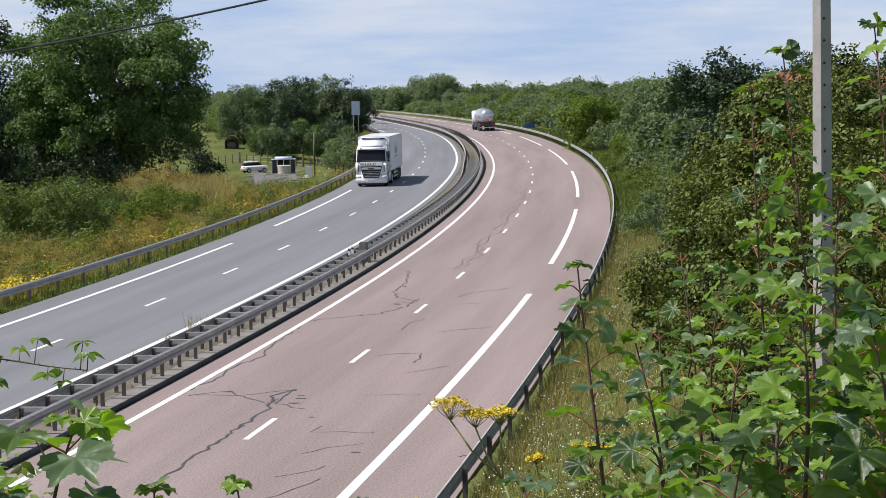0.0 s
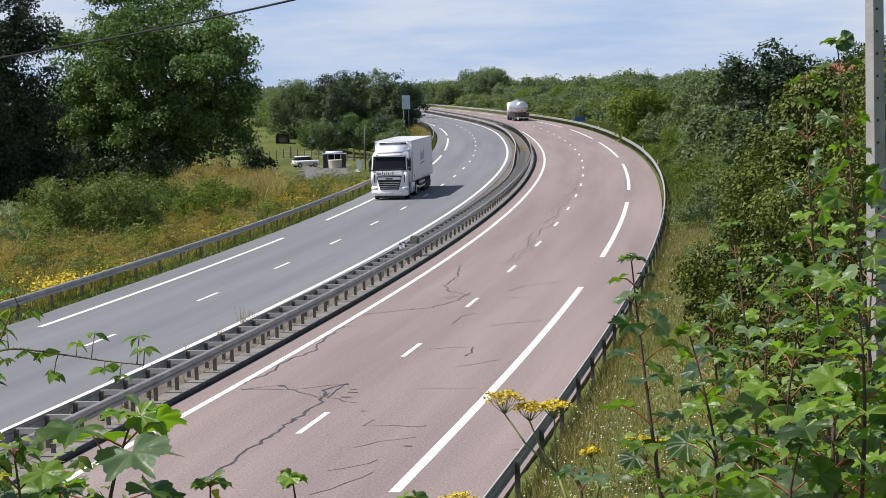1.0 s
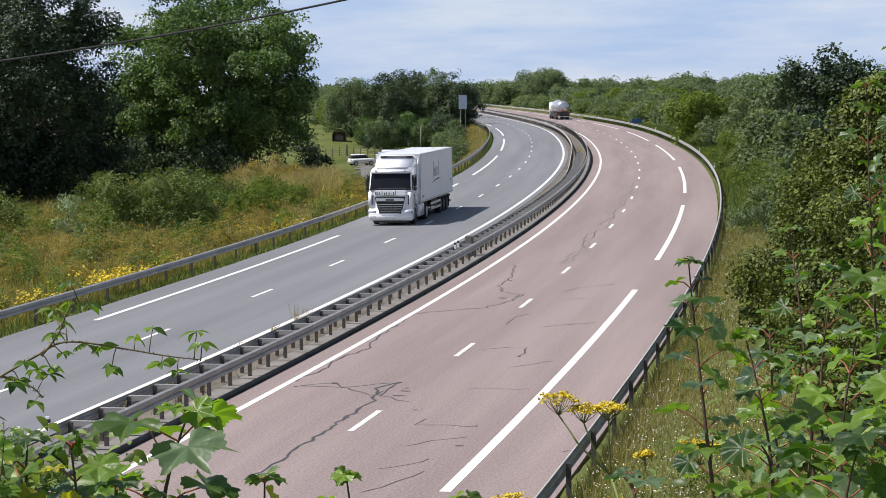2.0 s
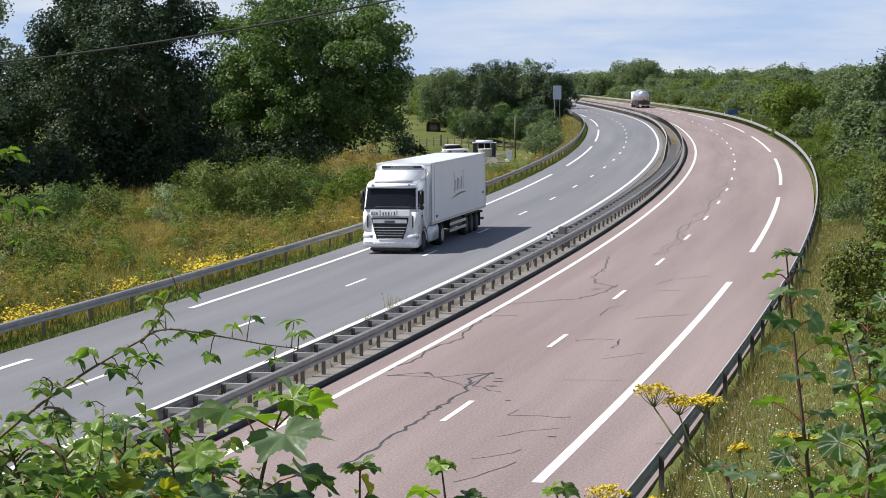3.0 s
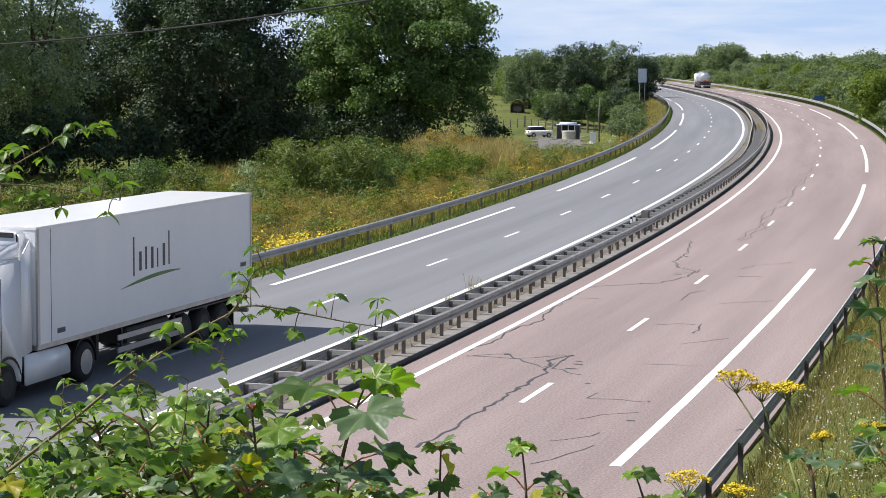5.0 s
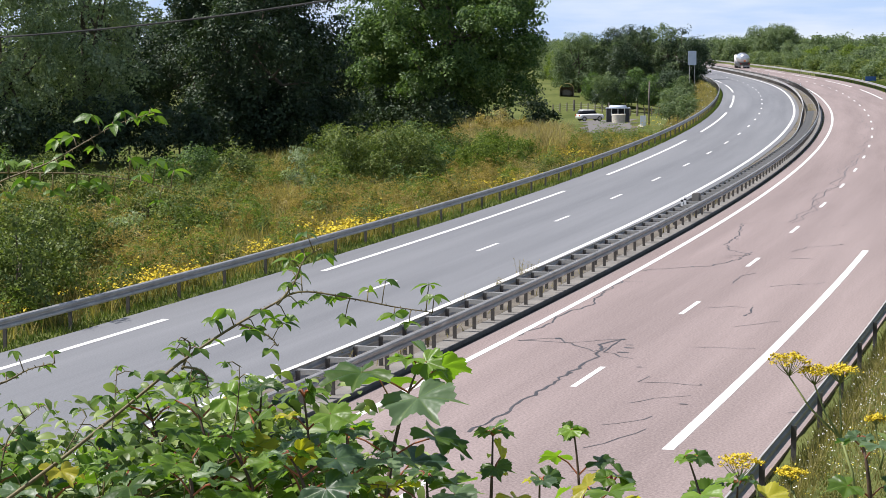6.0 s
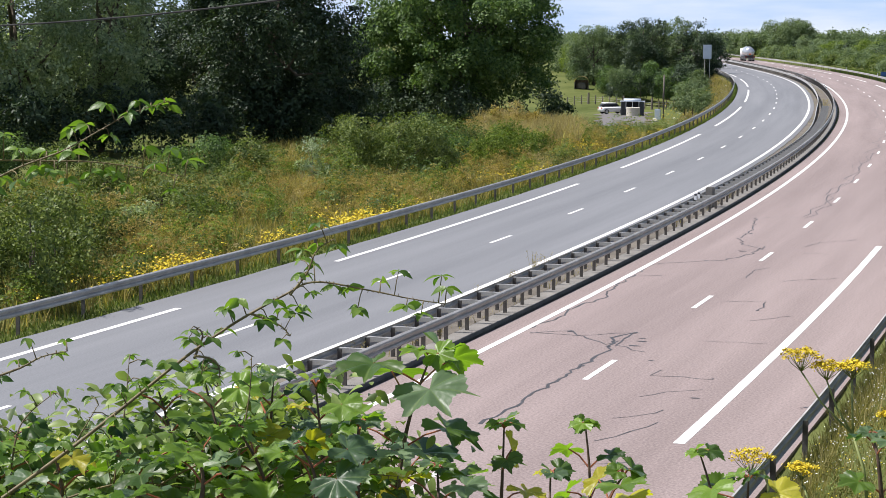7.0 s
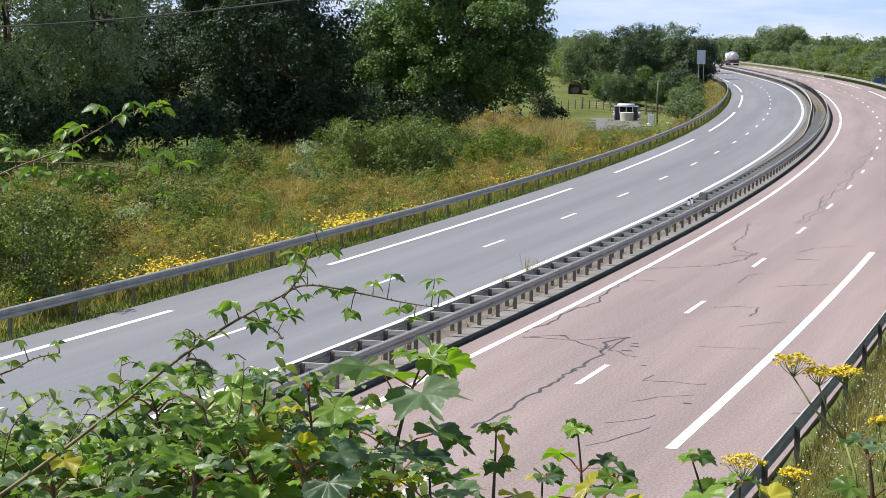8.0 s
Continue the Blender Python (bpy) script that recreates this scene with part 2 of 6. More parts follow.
red_road = setting(ribbon("road_near", -5.8, 4.28, -80, 1000, 0.0, ASPHALT_RED, cols=6), "worn reddish asphalt carriageway with sealed cracks", "road")
grey_road = setting(ribbon("road_far", 6.80, 15.55, -80, 1000, 0.0, ASPHALT_GREY, cols=4, wobble=0.06), "smooth grey asphalt carriageway", "road")
setting(ribbon("median_strip", 4.48, 6.80, -80, 1000, -0.03, SOIL, cols=3), "dusty gravel and soil strip between carriageways", "median")
# This dark sunken strip stands in for the rail's shadow along the kerb.
setting(ribbon("gutter", 4.28, 4.48, -80, 1000, -0.10, SHOULDER), "dark recessed strip in place of the median rail's shadow", "gutter")
setting(ribbon("median_kerb", 4.48, 5.0, -80, 1000, 0.07, CONCRETE), "weathered low concrete kerb strip", "kerb")

# ---- road markings ----
def marking(name, d, w, s0, s1, label):
    ob = ribbon(name, d - w / 2, d + w / 2, s0, s1, 0.006, PAINT, thick=0.004, step=min(4.0, s1 - s0))
    return tagged(ob, label, "road marking", kind="structure")


marking("edge_line_inner_near", 3.53, 0.20, -80, 900, "solid white edge line on reddish asphalt")
marking("edge_line_inner_far", 7.28, 0.22, -80, 900, "solid white edge line on grey asphalt")
PERIOD = 13.0
for k in range(-5, 60):
    marking("lane_dash_near", 0.0, 0.15, k * PERIOD - 1.5, k * PERIOD + 1.5, "short white lane dash on reddish asphalt")
far_len = np.r_[0, np.cumsum(np.hypot(np.diff(R_X - 10.78 * np.cos(R_TURN)), np.diff(R_Y - 10.78 * np.sin(R_TURN))))]
far_len -= np.interp(0, RS, far_len)
for k in range(-8, 56):
    mid = float(np.interp(k * PERIOD + 54.705, far_len, RS))
    marking("lane_dash_far", 10.78, 0.15, mid - 1.5, mid + 1.5, "short white lane dash on grey asphalt")
for a, b in NEAR_OUTER:
    marking("edge_dash_near", -3.58, 0.24, a, b, "long white edge dash on reddish asphalt")
for a, b in FAR_OUTER:
    marking("edge_dash_far", 14.19, 0.22, a, b, "long white edge dash on grey asphalt")

# ---- guardrails: corrugated beam on posts ----
W_PROFILE = ((0.0, 0.45), (0.055, 0.475), (0.07, 0.515), (0.055, 0.555), (0.005, 0.585), (0.005, 0.615), (0.055, 0.645), (0.07, 0.685), (0.055, 0.725), (0.0, 0.755))


def box_bm(bm, x0, x1, y0, y1, z0, z1):
    v = [bm.verts.new(p) for p in ((x0, y0, z0), (x1, y0, z0), (x1, y1, z0), (x0, y1, z0), (x0, y0, z1), (x1, y0, z1), (x1, y1, z1), (x0, y1, z1))]
    for q in ((0, 3, 2, 1), (4, 5, 6, 7), (0, 1, 5, 4), (1, 2, 6, 5), (2, 3, 7, 6), (3, 0, 4, 7)):
        bm.faces.new([v[i] for i in q])


def post_mesh():
    bm = bmesh.new()
    box_bm(bm, -0.05, 0.05, -0.024, -0.017, -0.35, 0.70)
    box_bm(bm, -0.05, -0.043, -0.017, 0.024, -0.35, 0.70)
    box_bm(bm, 0.043, 0.05, -0.017, 0.024, -0.35, 0.70)
    me = bpy.data.meshes.new("post")
    bm.to_mesh(me)
    bm.free()
    me.materials.append(POST_STEEL)
    return me


POST = post_mesh()


def beam(name, d_of, face, s0, s1, parent, dz=0.0, step=2.0):
    """face: +1 bulges to the left of the road's line, -1 to the right."""
    n = int((s1 - s0) / step) + 1
    verts, faces = [], []
    m = len(W_PROFILE)
    for s in np.linspace(s0, s1, n):
        for x, z in W_PROFILE:
            verts.append(road_point(s, d_of(s) + face * x, z + dz))
        for x, z in W_PROFILE:
            verts.append(road_point(s, d_of(s) + face * (x - 0.006), z + dz))
    w = 2 * m
    for i in range(n - 1):
        a, b = i * w, (i + 1) * w
        for j in range(m - 1):
            faces.append((a + j, a + j + 1, b + j + 1, b + j))
            faces.append((a + m + j, b + m + j, b + m + j + 1, a + m + j + 1))
        faces.append((a, b, b + m, a + m))
        faces.append((a + m - 1, a + w - 1, b + w - 1, b + m - 1))
    faces.append(tuple(range(m)) + tuple(range(w - 1, m - 1, -1)))
    return mesh_object(name, verts, faces, STEEL, parent)


def guardrail(label, d_of, face, s0, s1, gap, post_off, last_post):
    rail = new("guardrail")
    tagged(rail, label, "guardrail", "guardrails along the road")
    beam("beam", d_of, face, s0, s1, rail)
    s = s0 + 0.5
    while s < min(s1, last_post):
        p = new("post", POST)
        p.parent = rail
        p.matrix_local = road_frame(s, d_of(s) - face * post_off)
        s += gap
    return rail


def spread(s):
    """Where the two median rails part beyond the joined stretch."""
    return float(smooth(95, 150, s))


guardrail("galvanised steel guardrail on the grassy verge of the grey carriageway", lambda s: 16.06, -1, -40, 330, 3.65, 0.07, 330)
guardrail("pale galvanised guardrail along the wooded verge of the reddish carriageway", lambda s: -6.02, 1, -60, 700, 3.65, 0.07, 420)
front = guardrail("galvanised median guardrail facing the reddish carriageway", lambda s: 4.74 + 0.1 * spread(s), -1, -45, 800, 1.82, 0.07, 420)
back = guardrail("galvanised median guardrail facing the grey carriageway", lambda s: 5.46 + 0.9 * spread(s), 1, -5.6, 800, 1.82, 0.07, 420)
spacer_bm = bmesh.new()
box_bm(spacer_bm, -0.34, 0.34, -0.05, 0.05, 0.60, 0.72)
SPACER = bpy.data.meshes.new("spacer")
spacer_bm.to_mesh(SPACER)
spacer_bm.free()
SPACER.materials.append(STEEL)
s = -5.0
while s < 150:
    p = new("spacer", SPACER)
    p.parent = front
    p.matrix_local = road_frame(s, (4.74 + 5.46 + spread(s)) / 2)
    s += 1.82


# ---- sealed cracks in the reddish carriageway ----
def crack(points, width, seed, jitter=0.14, blots=0.35, stride=0.35):
    """A wandering tar line through a few places (along, left)."""
    rng = np.random.default_rng(seed)
    line = []
    for (s0, d0), (s1, d1) in zip(points, points[1:]):
        n = max(2, int(math.hypot(s1 - s0, d1 - d0) / stride))
        for k in range(n):
            u = k / n
            line.append((s0 + (s1 - s0) * u + rng.normal() * jitter * 0.6, d0 + (d1 - d0) * u + rng.normal() * jitter * 0.4))
    line.append(points[-1])
    verts, faces, rows = [], [], []
    for i, (s, d) in enumerate(line):
        a, b = line[max(i - 1, 0)], line[min(i + 1, len(line) - 1)]
        t = Vector((b[0] - a[0], b[1] - a[1], 0)).normalized()
        w = width * (0.55 + 0.6 * rng.random())
        for side in (-1, 1):
            verts.append(road_point(s - side * t.y * w / 2, d + side * t.x * w / 2, 0.004))
        rows.append((len(verts) - 2, len(verts) - 1))
        if i:
            faces.append((*rows[-2], rows[-1][1], rows[-1][0]))
        if i and i % 3 == 0 and rng.random() < blots:
            # a spill of tar beside the line
            k0, c = len(verts), (s + rng.normal() * 0.05, d + rng.normal() * 0.05)
            r = width * (0.7 + 0.7 * rng.random())
            for q in range(8):
                rr = r * (0.7 + 0.5 * rng.random())
                verts.append(road_point(c[0] + math.cos(q * math.pi / 4) * rr * 1.6, c[1] + math.sin(q * math.pi / 4) * rr, 0.0065))
            faces.append(tuple(range(k0, k0 + 8)))
    return tagged(mesh_object("crack_seal", verts, faces, SEAL), "dark tar-sealed crack in reddish asphalt", "road repair", "sealed cracks", kind="structure")


CRACKS = [
    (0.07, [(-7.4, 0.74), (-5.7, 0.60), (-3.1, 0.58), (-0.3, 0.60), (1.8, 0.59), (3.4, 0.61), (5.2, 0.83), (6.1, 0.59)]),
    (0.05, [(5.2, 3.22), (5.9, 2.22), (5.2, 1.85), (6.0, 0.62), (4.0, 0.56), (3.0, -0.41)]),
    (0.05, [(5.2, 3.22), (5.2, 1.88), (3.9, 0.80), (4.6, 0.63)]),
    (0.055, [(5.7, 3.45), (6.8, 3.42), (8.1, 3.15), (9.5, 3.32), (11.5, 3.28), (12.9, 2.95), (14.1, 3.19), (16.7, 3.35), (19.1, 3.37)]),
    (0.045, [(20.0, 3.31), (22.0, 3.63), (23.4, 2.49), (24.5, 1.26), (26.7, 0.69), (28.8, 0.52), (30.1, 1.52), (32.2, 1.93), (35.6, 1.92), (41.3, 2.51)]),
    (0.03, [(41.3, 2.51), (42.4, 1.31), (42.5, 0.38)]),
    (0.06, [(41.7, 0.32), (49.3, 0.41), (54.4, 0.69), (60.2, 0.39), (70.4, 0.33), (77.7, 0.49), (87.7, 0.46), (95.1, 0.45), (108.0, 0.31), (117.9, 0.26)]),
    (0.05, [(74.4, 0.89), (79.9, 0.74), (87.7, 0.50)]),
    (0.05, [(159.1, 0.80), (142.8, 0.66), (130.1, 0.54)]),
    (0.05, [(125.0, 2.32), (122.0, 1.56), (119.9, 0.93)]),
    (0.03, [(0.4, -1.30), (-0.4, -1.35), (-0.5, -2.83)]),
    (0.03, [(-3.3, -1.61), (-2.5, -2.19), (-1.9, -2.84)]),
    (0.03, [(-6.0, -1.86), (-4.6, -2.53)]),
    (0.035, [(-8.1, -1.94), (-7.2, -2.41), (-6.0, -2.72)]),
    (0.03, [(19.4, -0.22), (21.4, -0.25), (22.6, -0.61)]),
    (0.035, [(13.2, -0.51), (13.6, -1.87), (11.6, -1.85)]),
    (0.025, [(9.3, -1.90), (10.8, -3.01)]),
    (0.02, [(5.2, -1.59), (5.5, -3.12)]),
    (0.03, [(77.1, -1.64), (83.4, -1.87)]),
    (0.025, [(40.1, -1.15), (42.4, -2.01)]),
    (0.035, [(51.8, 5.20), (57.3, 2.41)]), (0.03, [(30.0, -0.96), (31.7, -1.31), (33.1, -2.58)]), (0.03, [(18.9, -1.55), (20.4, -3.17)]),
    (0.03, [(27.6, -1.15), (27.5, -2.08)]), (0.045, [(19.0, 3.19), (19.1, 2.45)]), (0.045, [(42.5, 0.38), (46.9, 0.50), (50.9, 0.35), (55.3, 0.86), (59.2, 0.56), (65.6, 0.14), (75.8, 0.45)]),
    (0.035, [(27.7, 1.23), (28.3, 0.72), (29.6, 0.59)]), (0.03, [(-10.5, -2.23), (-10.0, -3.07)]),
]
for k, (w, pts) in enumerate(CRACKS):
    far_one = pts[0][0] > 38
    crack(pts, w * (0.8 if far_one else 1.25), 900 + k, 0.5 if far_one else 0.14, 0.2, 1.8 if far_one else 0.35)


# ---- dark spots on the reddish carriageway ----
def road_spot(s, d, length, width, seed):
    rng = np.random.default_rng(seed)
    verts = []
    for q in range(14):
        rr = 0.8 + 0.35 * rng.random()
        verts.append(road_point(s + math.cos(q * math.tau / 14) * rr * length / 2, d + math.sin(q * math.tau / 14) * rr * width / 2, 0.005))
    tagged(mesh_object("oil_stain", verts, [tuple(range(14))], SEAL), "dark oily stain on reddish asphalt", "stain", "oil stains", kind="structure")


for k, (at, length, width) in enumerate((((3.9, 0.05), 0.16, 0.34), ((4.7, 0.06), 0.14, 0.3), ((5.2, 0.14), 0.10, 0.2), ((1.7, -0.86), 0.10, 0.16), ((-3.3, -5.35), 0.08, 0.10), ((-3.4, -5.27), 0.08, 0.08), ((-3.0, -2.88), 0.12, 0.25), ((27.5, 1.08), 0.1, 0.3))):
    road_spot(*at, length, width, 940 + k)
# ---- foliage builders ----
def leaf_arrays(centres, ups, sizes, rng, aspect=0.6, fold=0.25):
    """Small bent leaves: a diamond of two triangles each."""
    n = len(centres)
    ups = ups / np.linalg.norm(ups, axis=1, keepdims=True)
    t = rng.normal(size=(n, 3))
    t -= ups * (t * ups).sum(1, keepdims=True)
    t /= np.linalg.norm(t, axis=1, keepdims=True) + 1e-9
    b = np.cross(ups, t)
    L = sizes[:, None]
    p0, p2 = centres - t * L * 0.5, centres + t * L * 0.5
    lift = ups * L * fold * 0.5
    p1, p3 = centres + b * L * aspect * 0.5 + lift, centres - b * L * aspect * 0.5 + lift
    verts = np.stack([p0, p1, p2, p3], 1).reshape(-1, 3)
    i = np.arange(n)[:, None] * 4
    tris = np.concatenate([i + [0, 1, 2], i + [0, 2, 3]], 1).reshape(-1, 3)
    return verts, tris


def raw_mesh(name, verts, tris, material):
    me = bpy.data.meshes.new(name)
    me.vertices.add(len(verts))
    me.vertices.foreach_set("co", np.asarray(verts, np.float32).ravel())
    me.loops.add(len(tris) * 3)
    me.loops.foreach_set("vertex_index", np.asarray(tris, np.int32).ravel())
    me.polygons.add(len(tris))
    me.polygons.foreach_set("loop_start", np.arange(0, len(tris) * 3, 3, dtype=np.int32))
    me.materials.append(material)
    me.update(calc_edges=True)
    me.validate()
    return me


def blob_leaves(blobs, per_m2, size, rng, up_bias=0.55, shell=0.35, each=11):
    """Leaves in ragged ellipsoid clumps (centre, radii): sprigs on each clump's outside, every sprig a small tilted tuft of leaves."""
    cs, us, zs = [], [], []
    for c, r in blobs:
        area = 4 * math.pi * ((r[0] * r[1] + r[1] * r[2] + r[0] * r[2]) / 3)
        m = max(4, int(area * per_m2 / each))
        v = rng.normal(size=(m, 3))
        v /= np.linalg.norm(v, axis=1, keepdims=True)
        depth = 1 - shell * rng.random(m) ** 1.5 + 0.12 * rng.normal(size=m)
        lump = 1 + 0.16 * np.sin(v[:, 0] * 5 + c[0]) * np.sin(v[:, 1] * 5 + c[1]) + 0.12 * np.sin(v[:, 2] * 7 + c[2])
        p = np.asarray(c) + v * np.asarray(r) * (depth * lump)[:, None]
        u = v * 0.9 + rng.normal(size=(m, 3)) * 0.35 + np.array([0, 0, up_bias])
        u /= np.linalg.norm(u, axis=1, keepdims=True)
        p, u = np.repeat(p, each, 0), np.repeat(u, each, 0)
        n = m * each
        off = rng.normal(size=(n, 3)) * size * 1.15
        off -= u * (off * u).sum(1, keepdims=True) * 0.75
        off -= u * (np.linalg.norm(off, axis=1, keepdims=True) * 0.35)
        cs.append(p + off), us.append(u + rng.normal(size=(n, 3)) * 0.3), zs.append(size * (0.6 + 0.8 * rng.random(n)))
    return np.concatenate(cs), np.concatenate(us), np.concatenate(zs)


def tube(bm, points, radii, sides=7):
    rings = []
    for i, p in enumerate(points):
        a, b = Vector(points[max(i - 1, 0)]), Vector(points[min(i + 1, len(points) - 1)])
        q = (b - a).to_track_quat("Z", "Y")
        rings.append([bm.verts.new(Vector(p) + q @ Vector((math.cos(k * math.tau / sides) * radii[i], math.sin(k * math.tau / sides) * radii[i], 0))) for k in range(sides)])
    for r0, r1 in zip(rings, rings[1:]):
        for k in range(sides):
            bm.faces.new((r0[k], r0[(k + 1) % sides], r1[(k + 1) % sides], r1[k]))
    bm.faces.new(rings[0][::-1])
    bm.faces.new(rings[-1])


def tree(name, x, y, height, radius, label, leaf, seed, clumps=26, clump_r=0.34, per_m2=5.0, size=0.35, low=0.25, squash=1.0,
         trunk_r=0.3, z=None, group="", category="tree", core=0.0, limbs=7, flat=0.75):
    """Tapered trunk with limbs, and a crown of many small leafy clumps."""
    rng = np.random.default_rng(seed)
    top = new(name)
    top.location = (x, y, float(ground_z([x], [y])[0]) - 0.1 if z is None else z)
    tagged(top, label, category, group)
    mid, half = height * (1 + low) / 2, height * (1 - low) / 2
    blobs = []
    for k in range(clumps):
        v = rng.normal(size=3)
        v /= np.linalg.norm(v)
        f = 0.45 + 0.5 * rng.random() ** 0.6
        r = clump_r * radius * (0.6 + 0.7 * rng.random())
        c = np.array([v[0] * radius * f, v[1] * radius * f, mid + v[2] * half * f * squash])
        blobs.append((c, (r, r, r * flat)))
    if core:
        blobs.append((np.array([0, 0, mid]), (radius * core, radius * core, half * core)))
    if 0.18 <= size < 0.28:
        size, per_m2 = size * 1.2, per_m2 * 0.85
    elif size >= 0.28:
        size, per_m2 = size * 0.8, per_m2 * 1.35
    cs, us, zs = blob_leaves(blobs, per_m2, size, rng)
    keep = cs[:, 2] > 0.05
    verts, tris = leaf_arrays(cs[keep], us[keep], zs[keep], rng)
    crown = new("crown", raw_mesh("crown", verts, tris, leaf))
    crown.parent = top
    bm = bmesh.new()
    lean = rng.normal(size=2) * 0.03 * height
    pts = [(lean[0] * u * u, lean[1] * u * u, height * 0.8 * u - 0.3 * (1 - u)) for u in np.linspace(0, 1, 7)]
    tube(bm, pts, [trunk_r * (1 - 0.85 * u) for u in np.linspace(0, 1, 7)], 8)
    for c, r in blobs[:limbs]:
        z0 = height * (0.2 + 0.4 * rng.random())
        a, b = Vector((lean[0] * 0.2, lean[1] * 0.2, z0)), Vector(c)
        m = a.lerp(b, 0.5) + Vector((0, 0, -0.05 * height))
        tube(bm, [a, m, b], [trunk_r * 0.42, trunk_r * 0.28, trunk_r * 0.08], 6)
    part("trunk", bm, BARK, top, smooth=True)
    return top


def bearing(yaw, dist):
    a = radians(yaw)
    return -math.sin(a) * dist, math.cos(a) * dist

# ---- trees and hedges ----
def bush(yaw, dist, height, radius, seed, leaf, label, per_m2=40, size=0.16, name="bush", group="bushes on the bank", z=None, clumps=16, core=0.6, low=0.0, clump_r=0.36):
    return tree(name, *bearing(yaw, dist), height, radius, label, leaf, seed, clumps=clumps, per_m2=per_m2, size=size, low=low, trunk_r=0.08,
                group=group, category="bush", core=core, limbs=3, z=z, clump_r=clump_r)


# big trees on the left
tree("acacia_tree", *bearing(9.4, 170), 18.2, 9.6, "tall spreading acacia tree with feathery layered foliage", LEAF_ACACIA, 11, clumps=190, clump_r=0.165, per_m2=28, size=0.23, low=0.06, trunk_r=0.42, flat=0.5, limbs=26, core=0.62)
tree("dark_tree", *bearing(14.75, 146), 20.0, 6.4, "tall dark dense broadleaf tree", LEAF_DARK, 12, clumps=80, clump_r=0.22, per_m2=34, size=0.22, low=0.02, trunk_r=0.4, core=0.75)
tree("dark_tree", *bearing(14.0, 188), 11.0, 4.6, "dark dense broadleaf tree", LEAF_DARK, 121, clumps=60, clump_r=0.24, per_m2=26, size=0.24, low=0.02, trunk_r=0.3, core=0.7)
tree("willow_tree", *bearing(19.6, 138), 20.0, 4.8, "tall grey-green willow tree behind the bank", LEAF_GREY, 13, clumps=80, clump_r=0.2, per_m2=40, size=0.19, low=0.0, trunk_r=0.3, core=0.78)
tree("willow_tree", *bearing(22.0, 134), 20.0, 5.4, "tall grey-green willow tree behind the bank", LEAF_GREY, 14, clumps=80, clump_r=0.2, per_m2=40, size=0.19, low=0.0, trunk_r=0.3, core=0.78)
tree("willow_tree", *bearing(25.2, 132), 13.0, 4.6, "tall grey-green willow tree behind the bank", LEAF_GREY, 15, clumps=70, clump_r=0.2, per_m2=36, size=0.19, low=0.0, trunk_r=0.3, core=0.78)
tree("dark_tree", *bearing(15.5, 160), 19.0, 4.2, "tall dark dense broadleaf tree", LEAF_DARK, 122, clumps=60, clump_r=0.24, per_m2=24, size=0.24, low=0.02, trunk_r=0.3, core=0.75)

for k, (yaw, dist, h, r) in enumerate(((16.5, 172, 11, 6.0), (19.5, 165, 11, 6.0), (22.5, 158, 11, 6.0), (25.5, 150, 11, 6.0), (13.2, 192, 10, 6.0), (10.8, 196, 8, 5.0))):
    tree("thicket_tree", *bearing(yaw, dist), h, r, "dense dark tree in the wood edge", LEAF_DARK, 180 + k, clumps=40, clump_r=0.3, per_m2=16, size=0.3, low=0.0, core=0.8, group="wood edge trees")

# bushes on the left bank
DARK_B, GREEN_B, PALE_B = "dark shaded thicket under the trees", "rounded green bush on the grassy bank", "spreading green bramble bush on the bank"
for k, (yaw, dist, h, r) in enumerate(((21.6, 58.5, 4.0, 1.5), (18.5, 84, 1.3, 0.8), (19.6, 96, 2.3, 1.5), (13.6, 104, 3.0, 0.85), (23.6, 82, 2.8, 2.0), (12.3, 112, 2.4, 1.7), (10.2, 113, 2.2, 1.5))):
    bush(yaw, dist, h, r, 200 + k, LEAF_GREY if k in (1, 3) else LEAF_BUSH, GREEN_B, per_m2=80, size=0.12)
for k, (yaw, dist, h, r) in enumerate(((20.8, 115, 2.0, 1.6), (22.6, 111, 2.6, 2.0), (24.6, 104, 2.2, 1.8), (9.5, 130, 2.6, 2.0), (16.7, 112, 2.8, 2.6), (15.3, 110, 2.2, 1.6), (11.2, 112, 4.0, 2.6), (10.3, 118, 3.4, 2.2), (12.2, 120, 3.2, 2.3))):
    bush(yaw, dist, h, r, 220 + k, (LEAF_BUSH, LEAF_ACACIA, LEAF_BUSH)[k % 3], PALE_B, per_m2=70, size=0.13)
for k, (yaw, dist, h, r) in enumerate(((8.6, 121, 2.6, 1.9), (7.6, 126, 2.3, 1.7), (8.1, 132, 2.2, 1.6), (9.2, 124, 1.8, 1.3))):
    bush(yaw, dist, h, r, 240 + k, LEAF_MID, GREEN_B, per_m2=60, size=0.13)
# Dark leaf colour carries the shade under the trees.
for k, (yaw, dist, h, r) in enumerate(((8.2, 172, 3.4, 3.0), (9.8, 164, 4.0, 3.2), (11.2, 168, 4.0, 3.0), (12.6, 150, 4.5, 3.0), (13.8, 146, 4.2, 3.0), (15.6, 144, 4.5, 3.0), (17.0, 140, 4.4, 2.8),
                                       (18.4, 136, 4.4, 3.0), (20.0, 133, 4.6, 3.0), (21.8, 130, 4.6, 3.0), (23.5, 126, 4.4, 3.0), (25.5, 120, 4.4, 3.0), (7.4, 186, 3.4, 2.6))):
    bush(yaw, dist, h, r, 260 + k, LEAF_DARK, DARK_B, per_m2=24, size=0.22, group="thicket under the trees")

